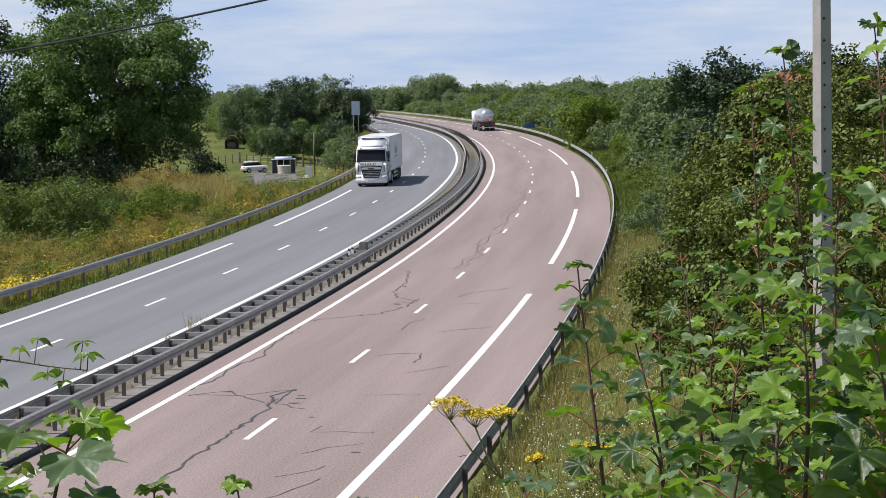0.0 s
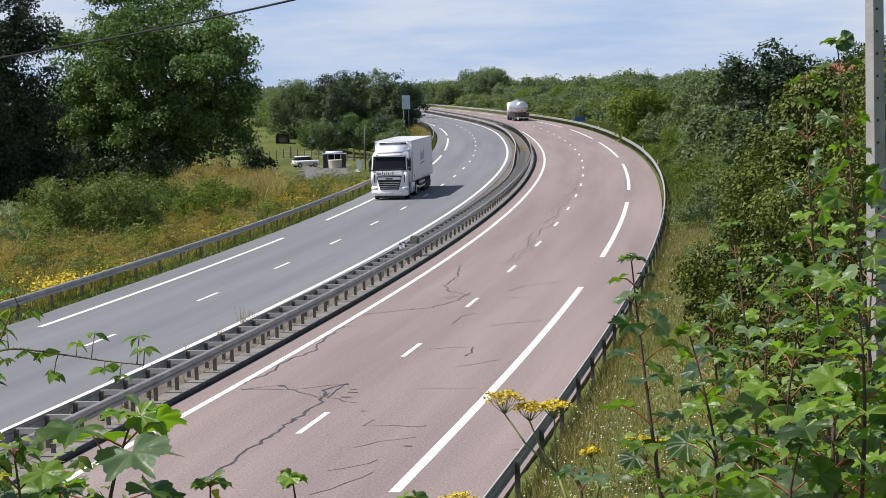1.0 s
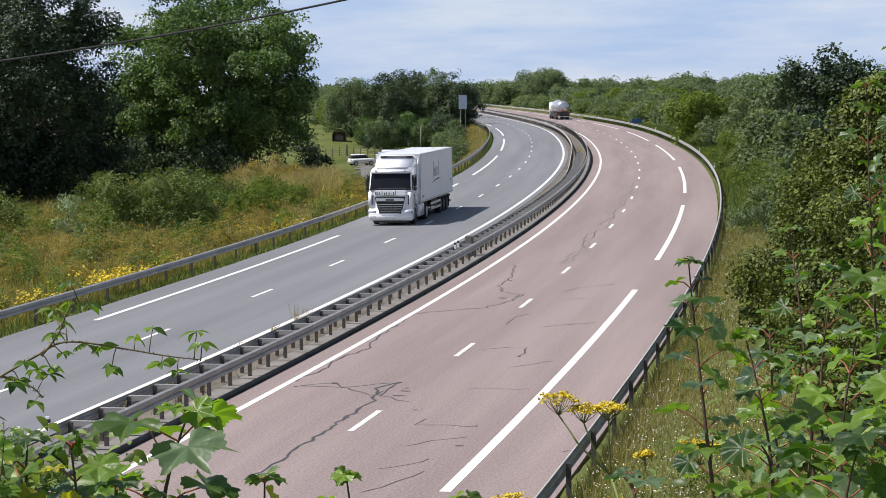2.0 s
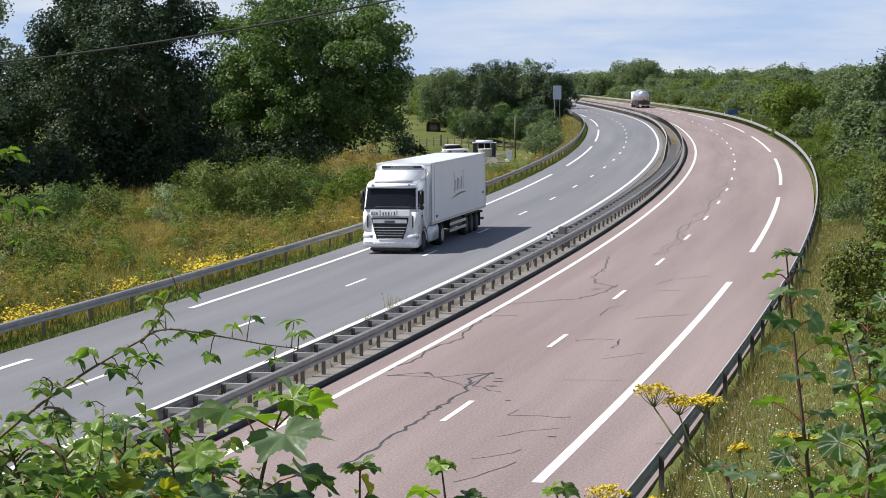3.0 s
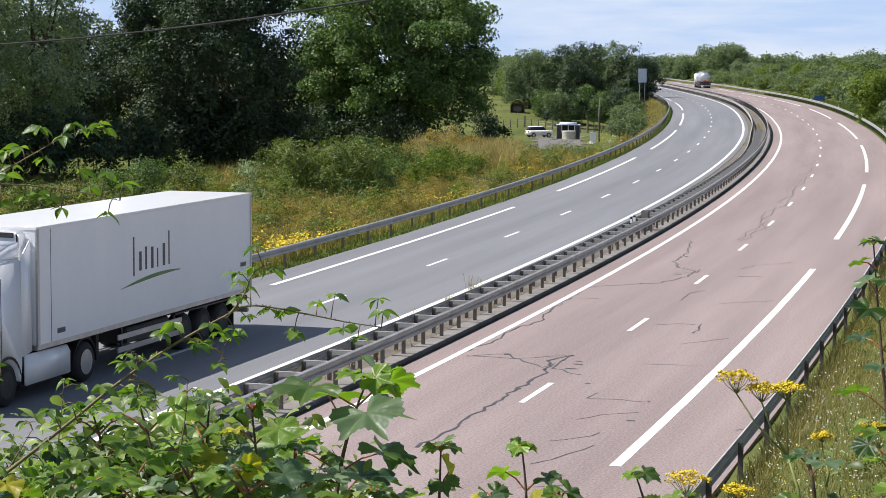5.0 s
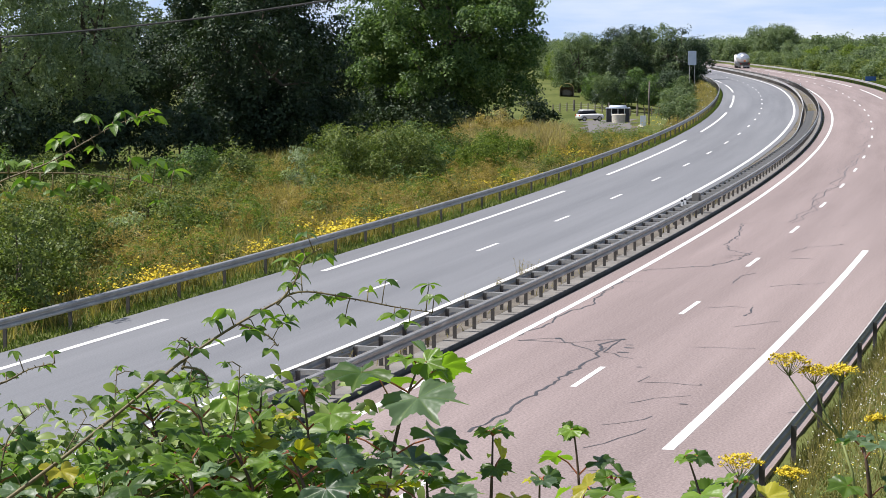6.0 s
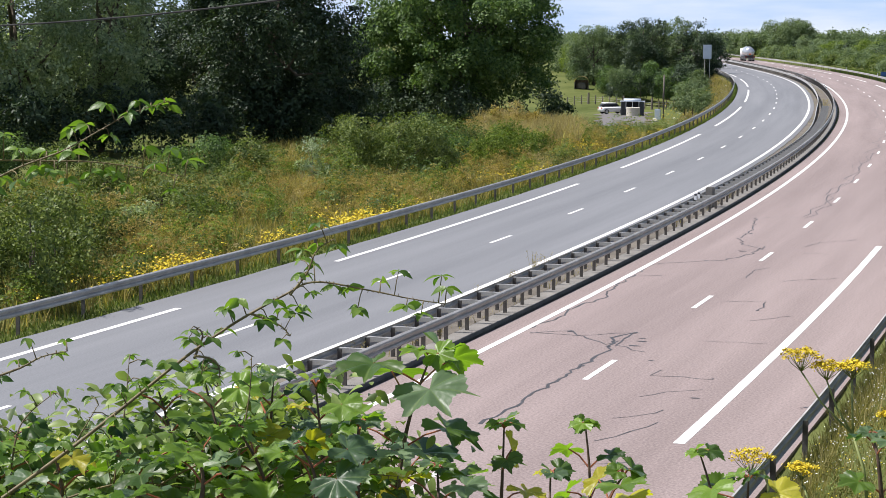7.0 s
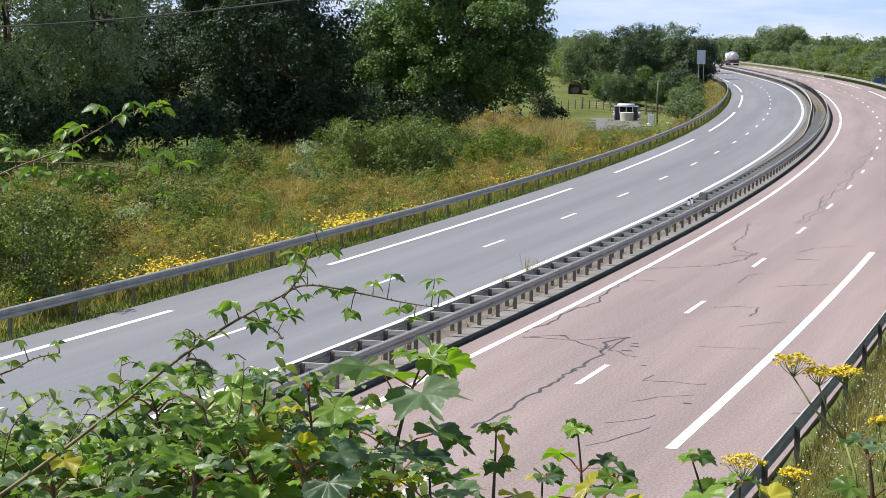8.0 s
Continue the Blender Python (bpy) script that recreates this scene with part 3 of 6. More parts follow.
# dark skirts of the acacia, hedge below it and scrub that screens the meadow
# The acacia's shaded right side is put into these bushes' dark leaves.
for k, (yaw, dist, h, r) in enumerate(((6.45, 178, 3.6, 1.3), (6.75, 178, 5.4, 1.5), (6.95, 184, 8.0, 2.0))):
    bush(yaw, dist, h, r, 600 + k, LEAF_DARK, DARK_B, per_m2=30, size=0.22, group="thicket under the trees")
for k, (yaw, dist, h, r) in enumerate(((5.45, 204, 1.7, 1.5), (5.75, 196, 1.6, 1.6), (6.1, 188, 1.9, 1.6), (5.2, 212, 1.4, 1.3), (6.5, 178, 2.2, 1.6))):
    bush(yaw, dist, h, r, 612 + k, (LEAF_DARK, LEAF_HEDGE)[k % 2], "low dark scrub at the edge of the yard", per_m2=40, size=0.16, group="scrub by the yard")
for k in range(15):
    yaw = 2.75 + 0.17 * k
    bush(yaw, 322 + 8 * math.sin(k * 1.9), 4.2 + 1.4 * math.sin(k * 2.3), 2.6 + 0.6 * math.sin(k * 1.3), 620 + k, (LEAF_HAZED, LEAF_DARK, LEAF_ACACIA, LEAF_DARK)[k % 4], "dense bush at the foot of the grove", per_m2=16, size=0.32, group="bushes below the grove", z=-1.6)
for k, (yaw, dist, h, r) in enumerate(((21.9, 66, 3.6, 2.2), (20.6, 70, 2.6, 1.7), (19.5, 74, 2.0, 1.3), (22.9, 62, 3.2, 1.8), (20.9, 62, 2.2, 1.4), (17.9, 88, 1.7, 1.2))):
    bush(yaw, dist, h, r, 640 + k, (LEAF_BUSH, LEAF_HEDGE)[k % 2], "dense dark green bush behind the guardrail", per_m2=80, size=0.11, group="bushes on the bank")

# golden brush on the hump below the acacia
for k, (p, dist, h, r) in enumerate((((8.18, -2.01), 152, 2.5, 1.7), ((7.74, -2.02), 150, 2.2, 1.6), ((7.27, -2.19), 148, 1.6, 1.5), ((6.8, 0), 150, 1.9, 1.7), ((6.35, 0), 156, 1.5, 1.6), ((6.0, 0), 164, 1.2, 1.4), ((8.6, 0), 146, 2.6, 1.6), ((7.5, 0), 153, 3.2, 1.7), ((8.0, 0), 155, 3.4, 1.7), ((8.4, 0), 152, 3.0, 1.5))):
    bush(p[0], dist, h * 0.75, r, 285 + k, (GRASS_DRY, BRUSH_GOLD)[k % 2], "golden dry grass and brush on the hump", per_m2=60, size=0.14, name="dry_brush", group="dry brush on the hump")

# grove beyond the yard
GROVE = "mixed broadleaf tree in the grove beyond the yard"
for k, (x, y, h, r, leaf) in enumerate((((2.33, 0.11), 350, 10.0, 3.2, LEAF_DARK), ((6.28, -0.13), 372, 8.5, 4.6, LEAF_HAZED), ((5.90, -0.10), 366, 8.0, 4.4, LEAF_MID), ((5.29, 0.04), 358, 8.5, 4.2, LEAF_HAZED), ((4.64, 0.16), 318, 9.0, 4.2, LEAF_HAZED), ((5.46, -0.31), 318, 7.0, 4.0, LEAF_HAZED), ((5.60, 0.34), 300, 9.6, 4.2, LEAF_HAZED), ((5.04, 0.33), 310, 9.6, 4.4, LEAF_HAZED), ((4.28, 0.59), 300, 11.4, 4.4, LEAF_DARK), ((3.70, 0.43), 306, 10.6, 3.4, LEAF_HAZED),
                                       ((3.11, 0.45), 296, 10.8, 3.6, LEAF_HAZED), ((2.67, 0.51), 292, 11.2, 3.8, LEAF_DARK), ((6.05, 0.03), 340, 7.5, 3.6, LEAF_MID), ((4.02, -0.50), 286, 5.6, 3.0, LEAF_HAZED))):
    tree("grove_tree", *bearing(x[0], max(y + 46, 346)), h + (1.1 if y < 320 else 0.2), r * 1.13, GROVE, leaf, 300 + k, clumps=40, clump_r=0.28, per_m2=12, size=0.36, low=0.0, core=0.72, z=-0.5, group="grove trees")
for k, (x, dist, h, r) in enumerate((((3.79, -1.06), 348, 4.0, 3.0), ((4.19, -1.13), 346, 3.4, 3.0), ((3.23, -1.16), 340, 4.0, 3.0), ((5.47, -1.03), 350, 4.0, 3.0), ((4.99, -0.99), 345, 4.0, 3.0), ((5.95, -0.97), 356, 3.6, 3.0), ((3.03, -1.08), 272, 4.2, 2.4), ((2.80, -0.92), 268, 4.8, 2.6), ((2.55, -1.04), 262, 3.6, 2.0), ((4.51, -1.05), 350, 3.0, 3.0), ((5.00, -1.12), 352, 3.0, 2.6))):
    bush(x[0], dist, h, r, 330 + k, LEAF_DARK if k < 3 else LEAF_HAZED, "dense dark bush beside the road bend", per_m2=16, size=0.3, z=-0.5 if dist > 320 else -2.2)

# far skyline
tree("round_tree", *bearing(0.15, 560), 11.0, 7.2, "large round-crowned tree on the skyline", LEAF_HAZED, 350, clumps=44, clump_r=0.28, per_m2=8, size=0.5, low=0.05, core=0.7, z=2.4)
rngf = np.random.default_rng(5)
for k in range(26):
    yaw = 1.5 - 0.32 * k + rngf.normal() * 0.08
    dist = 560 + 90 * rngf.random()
    tree("skyline_tree", *bearing(yaw, dist), 6.5 + 3.0 * rngf.random(), 6.5 + 2 * rngf.random(), "far broadleaf tree on the skyline", LEAF_HAZED, 400 + k, clumps=22, clump_r=0.34, per_m2=4.5, size=0.7,
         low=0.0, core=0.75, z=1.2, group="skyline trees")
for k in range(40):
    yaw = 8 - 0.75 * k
    tree("far_wood_tree", *bearing(yaw, 900 + 60 * rngf.random()), 8.5 + 2.5 * rngf.random(), 10, "distant woodland tree on the horizon", LEAF_HAZED, 440 + k, clumps=16, clump_r=0.4, per_m2=2.0, size=1.2,
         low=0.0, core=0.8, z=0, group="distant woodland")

# wooded bank outside the bend
BANK = "dense roadside bush behind the pale guardrail"
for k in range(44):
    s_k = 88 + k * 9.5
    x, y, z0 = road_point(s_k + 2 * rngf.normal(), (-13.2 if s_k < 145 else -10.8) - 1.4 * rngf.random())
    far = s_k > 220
    tree("bush", x, y, 2.6 + 1.2 * rngf.random() - (0.5 if far else 0), 2.6 + 0.8 * rngf.random(), BANK, (LEAF_HAZED, LEAF_BUSH, LEAF_HAZED)[k % 3], 500 + k, clumps=22, clump_r=0.36,
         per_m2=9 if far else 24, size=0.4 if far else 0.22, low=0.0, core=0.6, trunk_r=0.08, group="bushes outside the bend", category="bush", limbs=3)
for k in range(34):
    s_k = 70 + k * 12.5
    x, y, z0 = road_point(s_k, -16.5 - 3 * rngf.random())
    tree("bank_tree", x, y, (3.0 if s_k > 180 else 4.6) + 1.4 * rngf.random(), 3.4 + rngf.random(), "broadleaf tree on the bank outside the bend", (LEAF_HAZED, LEAF_DARK, LEAF_HAZED, LEAF_MID)[k % 4], 560 + k, clumps=30, clump_r=0.3,
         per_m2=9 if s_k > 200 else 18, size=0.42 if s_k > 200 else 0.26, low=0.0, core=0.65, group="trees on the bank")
for yaw, dist, h, r, leaf, seed in ((-4.35, 232, 7.0, 4.2, LEAF_MID, 600), (-6.0, 205, 7.0, 3.2, LEAF_HAZED, 601), (-7.0, 165, 7.2, 3.4, LEAF_HAZED, 602), (-7.6, 150, 9.3, 3.4, LEAF_DARK, 603), (-8.4, 150, 9.0, 3.2, LEAF_DARK, 604),
                                    (-6.4, 155, 5.0, 2.8, LEAF_HAZED, 605), (-7.2, 128, 5.2, 2.6, LEAF_HAZED, 606), (-8.4, 112, 5.6, 2.8, LEAF_DARK, 607), (-10.5, 190, 9.0, 4.5, LEAF_DARK, 608), (-12.5, 190, 9.0, 4.5, LEAF_DARK, 609)):
    tree("bank_tree", *bearing(yaw, dist), h, r, "broadleaf tree on the bank outside the bend", leaf, seed, clumps=40, clump_r=0.28, per_m2=22, size=0.26, low=0.02, core=0.65, group="trees on the bank")

# ivy-leaved hedge close by
HEDGE = "tall glossy-leaved hedge bush beside the verge"
for k, (yaw, dist, h, r) in enumerate(((-7.7, 74, 4.2, 2.0), (-8.6, 60, 5.9, 2.3), (-9.6, 49, 6.8, 2.3), (-11.0, 40, 6.9, 2.2), (-12.6, 33, 6.5, 2.0), (-14.6, 29, 6.4, 2.0),
                                       (-6.4, 62, 2.5, 1.3), (-7.0, 52, 2.8, 1.4), (-8.2, 43, 3.0, 1.4), (-9.8, 35, 3.2, 1.4), (-11.8, 28.5, 3.2, 1.3), (-13.6, 25, 3.4, 1.3), (-8.5, 84, 4.8, 2.4), (-9.6, 72, 5.6, 2.6),
                                       (-11, 62, 7.0, 2.8), (-12.6, 52, 7.4, 3.0))):
    tree("hedge_bush", *bearing(yaw, dist), h, r, HEDGE, LEAF_HEDGE, 620 + k, clumps=34, clump_r=0.3, per_m2=190 if dist < 60 else 110, size=0.085 if dist < 45 else 0.12, low=0.0, trunk_r=0.07, group="hedge beside the verge",
         category="bush", core=0.72, limbs=4)

# scrub between the guardrail and the bank on the bend
for k in range(44):
    s_k = 48 + k * 3.2
    x, y, _ = road_point(s_k, -8.0 - 3.4 * rngf.random())
    tree("scrub_bush", x, y, 1.4 + 1.2 * rngf.random(), 1.0 + 0.7 * rngf.random(), "low mixed scrub bush on the outer verge", (LEAF_HAZED, LEAF_BUSH, LEAF_MID)[k % 3], 660 + k, clumps=14, clump_r=0.4,
         per_m2=60, size=0.13, low=0.0, core=0.6, trunk_r=0.05, group="scrub on the outer verge", category="bush", limbs=2)
# ---- grass and flowers ----
def blades(name, label, xs, ys, heights, width, material, seed, lean=0.35, category="grass"):
    rng = np.random.default_rng(seed)
    n = len(xs)
    zs = ground_z(xs, ys)
    base = np.stack([xs, ys, zs - 0.03], 1)
    a = rng.random(n) * math.tau
    side = np.stack([np.cos(a), np.sin(a), np.zeros(n)], 1) * (width * (0.6 + 0.8 * rng.random(n)))[:, None]
    tip = base + np.stack([rng.normal(size=n) * lean, rng.normal(size=n) * lean, np.ones(n)], 1) * heights[:, None]
    mid = base + (tip - base) * 0.55 + np.stack([np.zeros(n), np.zeros(n), heights * 0.08], 1)
    verts = np.stack([base - side, base + side, mid + side * 0.7, mid - side * 0.7, tip], 1).reshape(-1, 3)
    i = np.arange(n)[:, None] * 5
    tris = np.concatenate([i + [0, 1, 2], i + [0, 2, 3], i + [3, 2, 4]], 1).reshape(-1, 3)
    return tagged(new(name, raw_mesh(name, verts, tris, material)), label, category, kind="stuff")


def field(n, s0, s1, d0, d1, seed, patch=0.0, freq=0.25, crowd=1.0):
    """Places on the road's verge; patch keeps only where slow noise is high; crowd > 1 gathers them near s0."""
    rng = np.random.default_rng(seed)
    s = s0 + (s1 - s0) * rng.random(n) ** crowd
    d = d0 + (d1 - d0) * rng.random(n)
    h = np.interp(s, RS, R_TURN)
    x, y = np.interp(s, RS, R_X) - d * np.cos(h), np.interp(s, RS, R_Y) - d * np.sin(h)
    if patch:
        v = np.sin(x * freq + seed) * np.sin(y * freq * 0.7 + seed * 2) + 0.5 * np.sin(x * freq * 2.7) * np.sin(y * freq * 1.9 + seed)
        keep = v > patch - 0.6 + 0.3 * rng.normal(size=n)
        x, y = x[keep], y[keep]
    return x, y, rng


def meadow(name, label, n, s0, s1, d0, d1, h0, h1, width, material, seed, patch=0.0, lean=0.35, crowd=1.0):
    x, y, rng = field(n, s0, s1, d0, d1, seed, patch, crowd=crowd)
    blades(name, label, x, y, h0 + (h1 - h0) * rng.random(len(x)), width, material, seed + 1, lean)


meadow("bank_grass", "tall rough green grass on the bank", 80000, -10, 135, 16.4, 42, 0.3, 0.8, 0.02, GRASS, 31, crowd=1.2)
meadow("bank_grass", "tall rough green grass further along the bank", 16000, 120, 330, 16.4, 22, 0.3, 0.6, 0.05, GRASS, 32)
meadow("dry_grass", "dry golden grass on the bank", 64000, -10, 150, 17.0, 42, 0.4, 1.0, 0.016, GRASS_DRY, 33, patch=0.62)
meadow("dry_grass", "dry golden grass along the bank by the yard", 16000, 125, 330, 16.5, 23, 0.3, 0.8, 0.045, GRASS_DRY, 40)
rng_h = np.random.default_rng(77)
hump_x, hump_y = np.array([bearing(a, b) for a, b in zip(6.0 + 2.9 * rng_h.random(11000), 138 + 28 * rng_h.random(11000))]).T
blades("hump_grass", "tall pale dry grass on the hump below the acacia", hump_x, hump_y, 0.7 + 1.3 * rng_h.random(11000), 0.03, GRASS_DRY, 78, 0.3)
meadow("edge_grass", "low green grass under the guardrail", 26000, -20, 260, 15.6, 16.9, 0.06, 0.24, 0.02, GRASS_GREEN, 34, crowd=1.5)
meadow("verge_grass", "rough grass on the verge behind the guardrail", 85000, -25, 90, -10.5, -6.1, 0.05, 0.2, 0.009, GRASS_VERGE, 35, crowd=1.3)
meadow("rail_grass", "straw-coloured grass against the back of the guardrail", 15000, -25, 75, -6.7, -6.12, 0.2, 0.5, 0.008, GRASS_VERGE, 43, crowd=1.3)
meadow("verge_dry_grass", "dry straw-coloured grass on the verge", 14000, -25, 100, -10.0, -6.2, 0.2, 0.5, 0.007, GRASS_DRY, 36, patch=0.7, crowd=1.3)
meadow("verge_grass", "rough grass along the outer bend", 26000, 60, 330, -9.5, -6.2, 0.2, 0.6, 0.035, GRASS_GREEN, 37)
meadow("median_weeds", "sparse dry weeds in the median", 3500, -15, 240, 4.95, 6.75, 0.1, 0.4, 0.012, GRASS_DRY, 38, patch=0.6)
meadow("bank_slope_grass", "grass on the bank below the viewpoint", 26000, -48, -18, -16, -7, 0.3, 0.7, 0.008, GRASS_VERGE, 39)


def weed_clumps(name, label, n, s0, s1, d0, d1, r0, r1, size, per_m2, leaf, seed, patch=0.0, crowd=1.0):
    """Knee- to chest-high leafy weeds that break up the grass."""
    x, y, rng = field(n, s0, s1, d0, d1, seed, patch, 0.3, crowd)
    z = ground_z(x, y)
    blobs = []
    for a, b, c in zip(x, y, z):
        r = r0 + (r1 - r0) * rng.random() ** 2
        blobs.append((np.array([a, b, c + r * 0.6]), (r, r, r * (0.7 + 0.7 * rng.random()))))
    cs, us, zs = blob_leaves(blobs, per_m2, size, rng, 0.6, 0.6)
    v, t = leaf_arrays(cs, us, zs, rng)
    return tagged(new(name, raw_mesh(name, v, t, leaf)), label, "weeds", kind="stuff")


weed_clumps("bank_weeds", "mixed green weeds standing in the bank grass", 280, 0, 140, 17.2, 36, 0.25, 1.0, 0.11, 70, LEAF_BUSH, 61)
weed_clumps("bank_weeds", "dark green thistles and weeds in the bank grass", 210, 0, 135, 17.5, 38, 0.25, 0.9, 0.09, 80, LEAF_ACACIA, 62)
weed_clumps("bank_weeds", "golden seeding weeds in the bank grass", 320, -5, 135, 17.0, 36, 0.25, 0.8, 0.07, 80, GRASS_DRY, 63, 0.4)
weed_clumps("verge_weeds", "leafy weeds along the verge behind the guardrail", 190, -22, 95, -10.5, -6.6, 0.12, 0.4, 0.05, 170, LEAF_BUSH, 64, 0.3)
weed_clumps("verge_weeds", "leafy weeds against the guardrail on the outer bend", 90, 55, 330, -9.5, -6.3, 0.2, 0.7, 0.13, 50, LEAF_MID, 65)
weed_clumps("bank_weeds", "pale green nettles and herbs on the bank", 260, 0, 140, 17.0, 32, 0.3, 1.1, 0.1, 70, LEAF_MID, 67)
weed_clumps("bramble_mounds", "rounded bramble mounds in the bank grass", 75, 15, 130, 20.5, 36, 0.6, 1.5, 0.13, 60, LEAF_BUSH, 70)
# Darkest leaf colour here imitates shadowed pockets between the weeds.
weed_clumps("dark_weeds", "dark weed clumps standing in for shadowed hollows of the bank", 150, 5, 130, 17.5, 34, 0.35, 0.9, 0.1, 80, LEAF_HEDGE, 74)
weed_clumps("golden_brush", "tall golden-brown seeding herbs on the bank", 950, 10, 120, 17.4, 33, 0.35, 1.0, 0.075, 85, BRUSH_GOLD, 68, 0.45)
weed_clumps("verge_weeds", "dry yellowish herbs on the verge", 260, -22, 80, -10.0, -6.3, 0.08, 0.26, 0.035, 240, GRASS_VERGE, 69)
weed_clumps("edge_weeds", "low weeds at the foot of the guardrail", 60, 20, 200, 15.7, 16.6, 0.1, 0.3, 0.07, 90, LEAF_MID, 66, 0.3)


def flowers(name, label, n, s0, s1, d0, d1, h0, h1, size, material, seed, patch, per=5, crowd=1.0):
    x, y, rng = field(n, s0, s1, d0, d1, seed, patch, 0.33, crowd)
    m = len(x)
    c = np.stack([x, y, ground_z(x, y) + h0 + (h1 - h0) * rng.random(m)], 1)
    c = np.repeat(c, per, 0) + rng.normal(size=(m * per, 3)) * [0.07, 0.07, 0.035]
    up = rng.normal(size=(m * per, 3)) * 0.35 + [0, 0, 1]
    v, t = leaf_arrays(c, up, size * (0.6 + 0.8 * rng.random(m * per)), rng, 0.9, 0.1)
    return tagged(new(name, raw_mesh(name, v, t, material)), label, "wildflowers", kind="stuff")


flowers("yellow_flowers", "yellow ragwort flowering on the bank", 1900, -5, 110, 16.5, 20.0, 0.4, 0.8, 0.07, YELLOW, 51, 0.85, 7)
flowers("yellow_flowers", "dense yellow flower patch beside the guardrail", 800, 8, 34, 16.5, 18.2, 0.4, 0.75, 0.09, YELLOW, 57, 0.55, 8)
flowers("yellow_flowers", "scattered yellow flowers on the bank", 700, 0, 150, 17, 30, 0.55, 0.95, 0.06, YELLOW, 52, 0.45, 4)
flowers("yellow_flowers", "yellow flowers beside the far bend", 700, 200, 330, 16.8, 26, 0.5, 0.9, 0.1, YELLOW, 53, 0.5, 4)
flowers("white_flowers", "small white daisies on the verge", 3000, -22, 70, -9.6, -6.3, 0.2, 0.5, 0.03, WHITE_PETAL, 54, 0.3, 3, 1.4)
flowers("yellow_flowers", "small yellow flowers on the verge", 700, -22, 40, -9.5, -6.3, 0.25, 0.5, 0.028, YELLOW, 55, 0.5, 4, 1.4)
flowers("white_flowers", "white flowers along the far yard bank", 500, 140, 300, 16.8, 24, 0.4, 0.8, 0.1, WHITE_PETAL, 56, 0.4, 3)

# ---- vehicles ----
WHITE_PAINT = surface("white_lacquer", (0.86, 0.87, 0.88), (0.93, 0.93, 0.93), 0.28, 1.2, 8.0, 0.0, coat=0.4)
WHITE_PANEL = surface("white_trailer_panel", (0.84, 0.85, 0.87), (0.91, 0.91, 0.92), 0.42, 0.7, 6.0, 0.0, stretch=(1, 1, 0.3))
BLACK_TRIM = surface("black_trim", (0.012, 0.012, 0.013), (0.03, 0.03, 0.032), 0.5, 3.0, 20.0, 0.05)
RUBBER = surface("tyre_rubber", (0.014, 0.014, 0.014), (0.035, 0.034, 0.033), 0.85, 4.0, 30.0, 0.2)
CHASSIS = surface("chassis_paint", (0.015, 0.015, 0.016), (0.05, 0.048, 0.045), 0.6, 3.0, 20.0, 0.1)
SILVER = surface("silver_lacquer", (0.52, 0.54, 0.56), (0.64, 0.65, 0.67), 0.35, 3.0, 30.0, 0.0, metal=0.15)
ALU = surface("aluminium", (0.45, 0.46, 0.47), (0.62, 0.63, 0.64), 0.35, 3.0, 30.0, 0.05, metal=0.8)
TANK_STEEL = surface("polished_tank", (0.55, 0.56, 0.58), (0.72, 0.73, 0.75), 0.28, 1.5, 20.0, 0.02, metal=0.75)
GLASS_DARK = surface("dark_glass", (0.012, 0.014, 0.018), (0.02, 0.022, 0.028), 0.15, 1.0, 5.0, 0.0, spec=0.12)
LAMP_CLEAR = surface("headlamp_lens", (0.35, 0.37, 0.40), (0.65, 0.67, 0.70), 0.12, 6.0, 30.0, 0.0, spec=0.8)
RED_LENS = surface("red_lens", (0.30, 0.02, 0.015), (0.45, 0.04, 0.02), 0.25, 6.0, 30.0, 0.0)
ORANGE = surface("orange_panel", (0.62, 0.16, 0.03), (0.75, 0.24, 0.05), 0.4, 5.0, 30.0, 0.0)
LOGO_GREY = surface("dark_grey_print", (0.06, 0.06, 0.07), (0.09, 0.09, 0.10), 0.5, 5.0, 30.0, 0.0)
LOGO_GREEN = surface("green_print", (0.08, 0.18, 0.06), (0.13, 0.26, 0.09), 0.5, 5.0, 30.0, 0.0)


def prism(profile, x0, x1, bevel=0.0, segments=2, taper=None):
    """A side profile of (y, z) carried across from x0 to x1."""
    bm = bmesh.new()
    a = [bm.verts.new((x0, y, z)) for y, z in profile]
    b = [bm.verts.new((x1, y, z)) for y, z in profile]
    bm.faces.new(a)
    bm.faces.new(b[::-1])
    n = len(profile)
    for i in range(n):
        bm.faces.new((a[i], b[i], b[(i + 1) % n], a[(i + 1) % n])[::-1])
    bmesh.ops.recalc_face_normals(bm, faces=bm.faces[:])
    if taper:
        for v in bm.verts:
            v.co.x *= taper(v.co.y, v.co.z)
    if bevel:
        bmesh.ops.bevel(bm, geom=bm.edges[:], offset=bevel, segments=segments, affect="EDGES", clamp_overlap=True)
    return bm


def block(x0, x1, y0, y1, z0, z1, bevel=0.02):
    bm = bmesh.new()
    box_bm(bm, x0, x1, y0, y1, z0, z1)
    if bevel:
        bmesh.ops.bevel(bm, geom=bm.edges[:], offset=bevel, segments=2, affect="EDGES", clamp_overlap=True)
    return bm


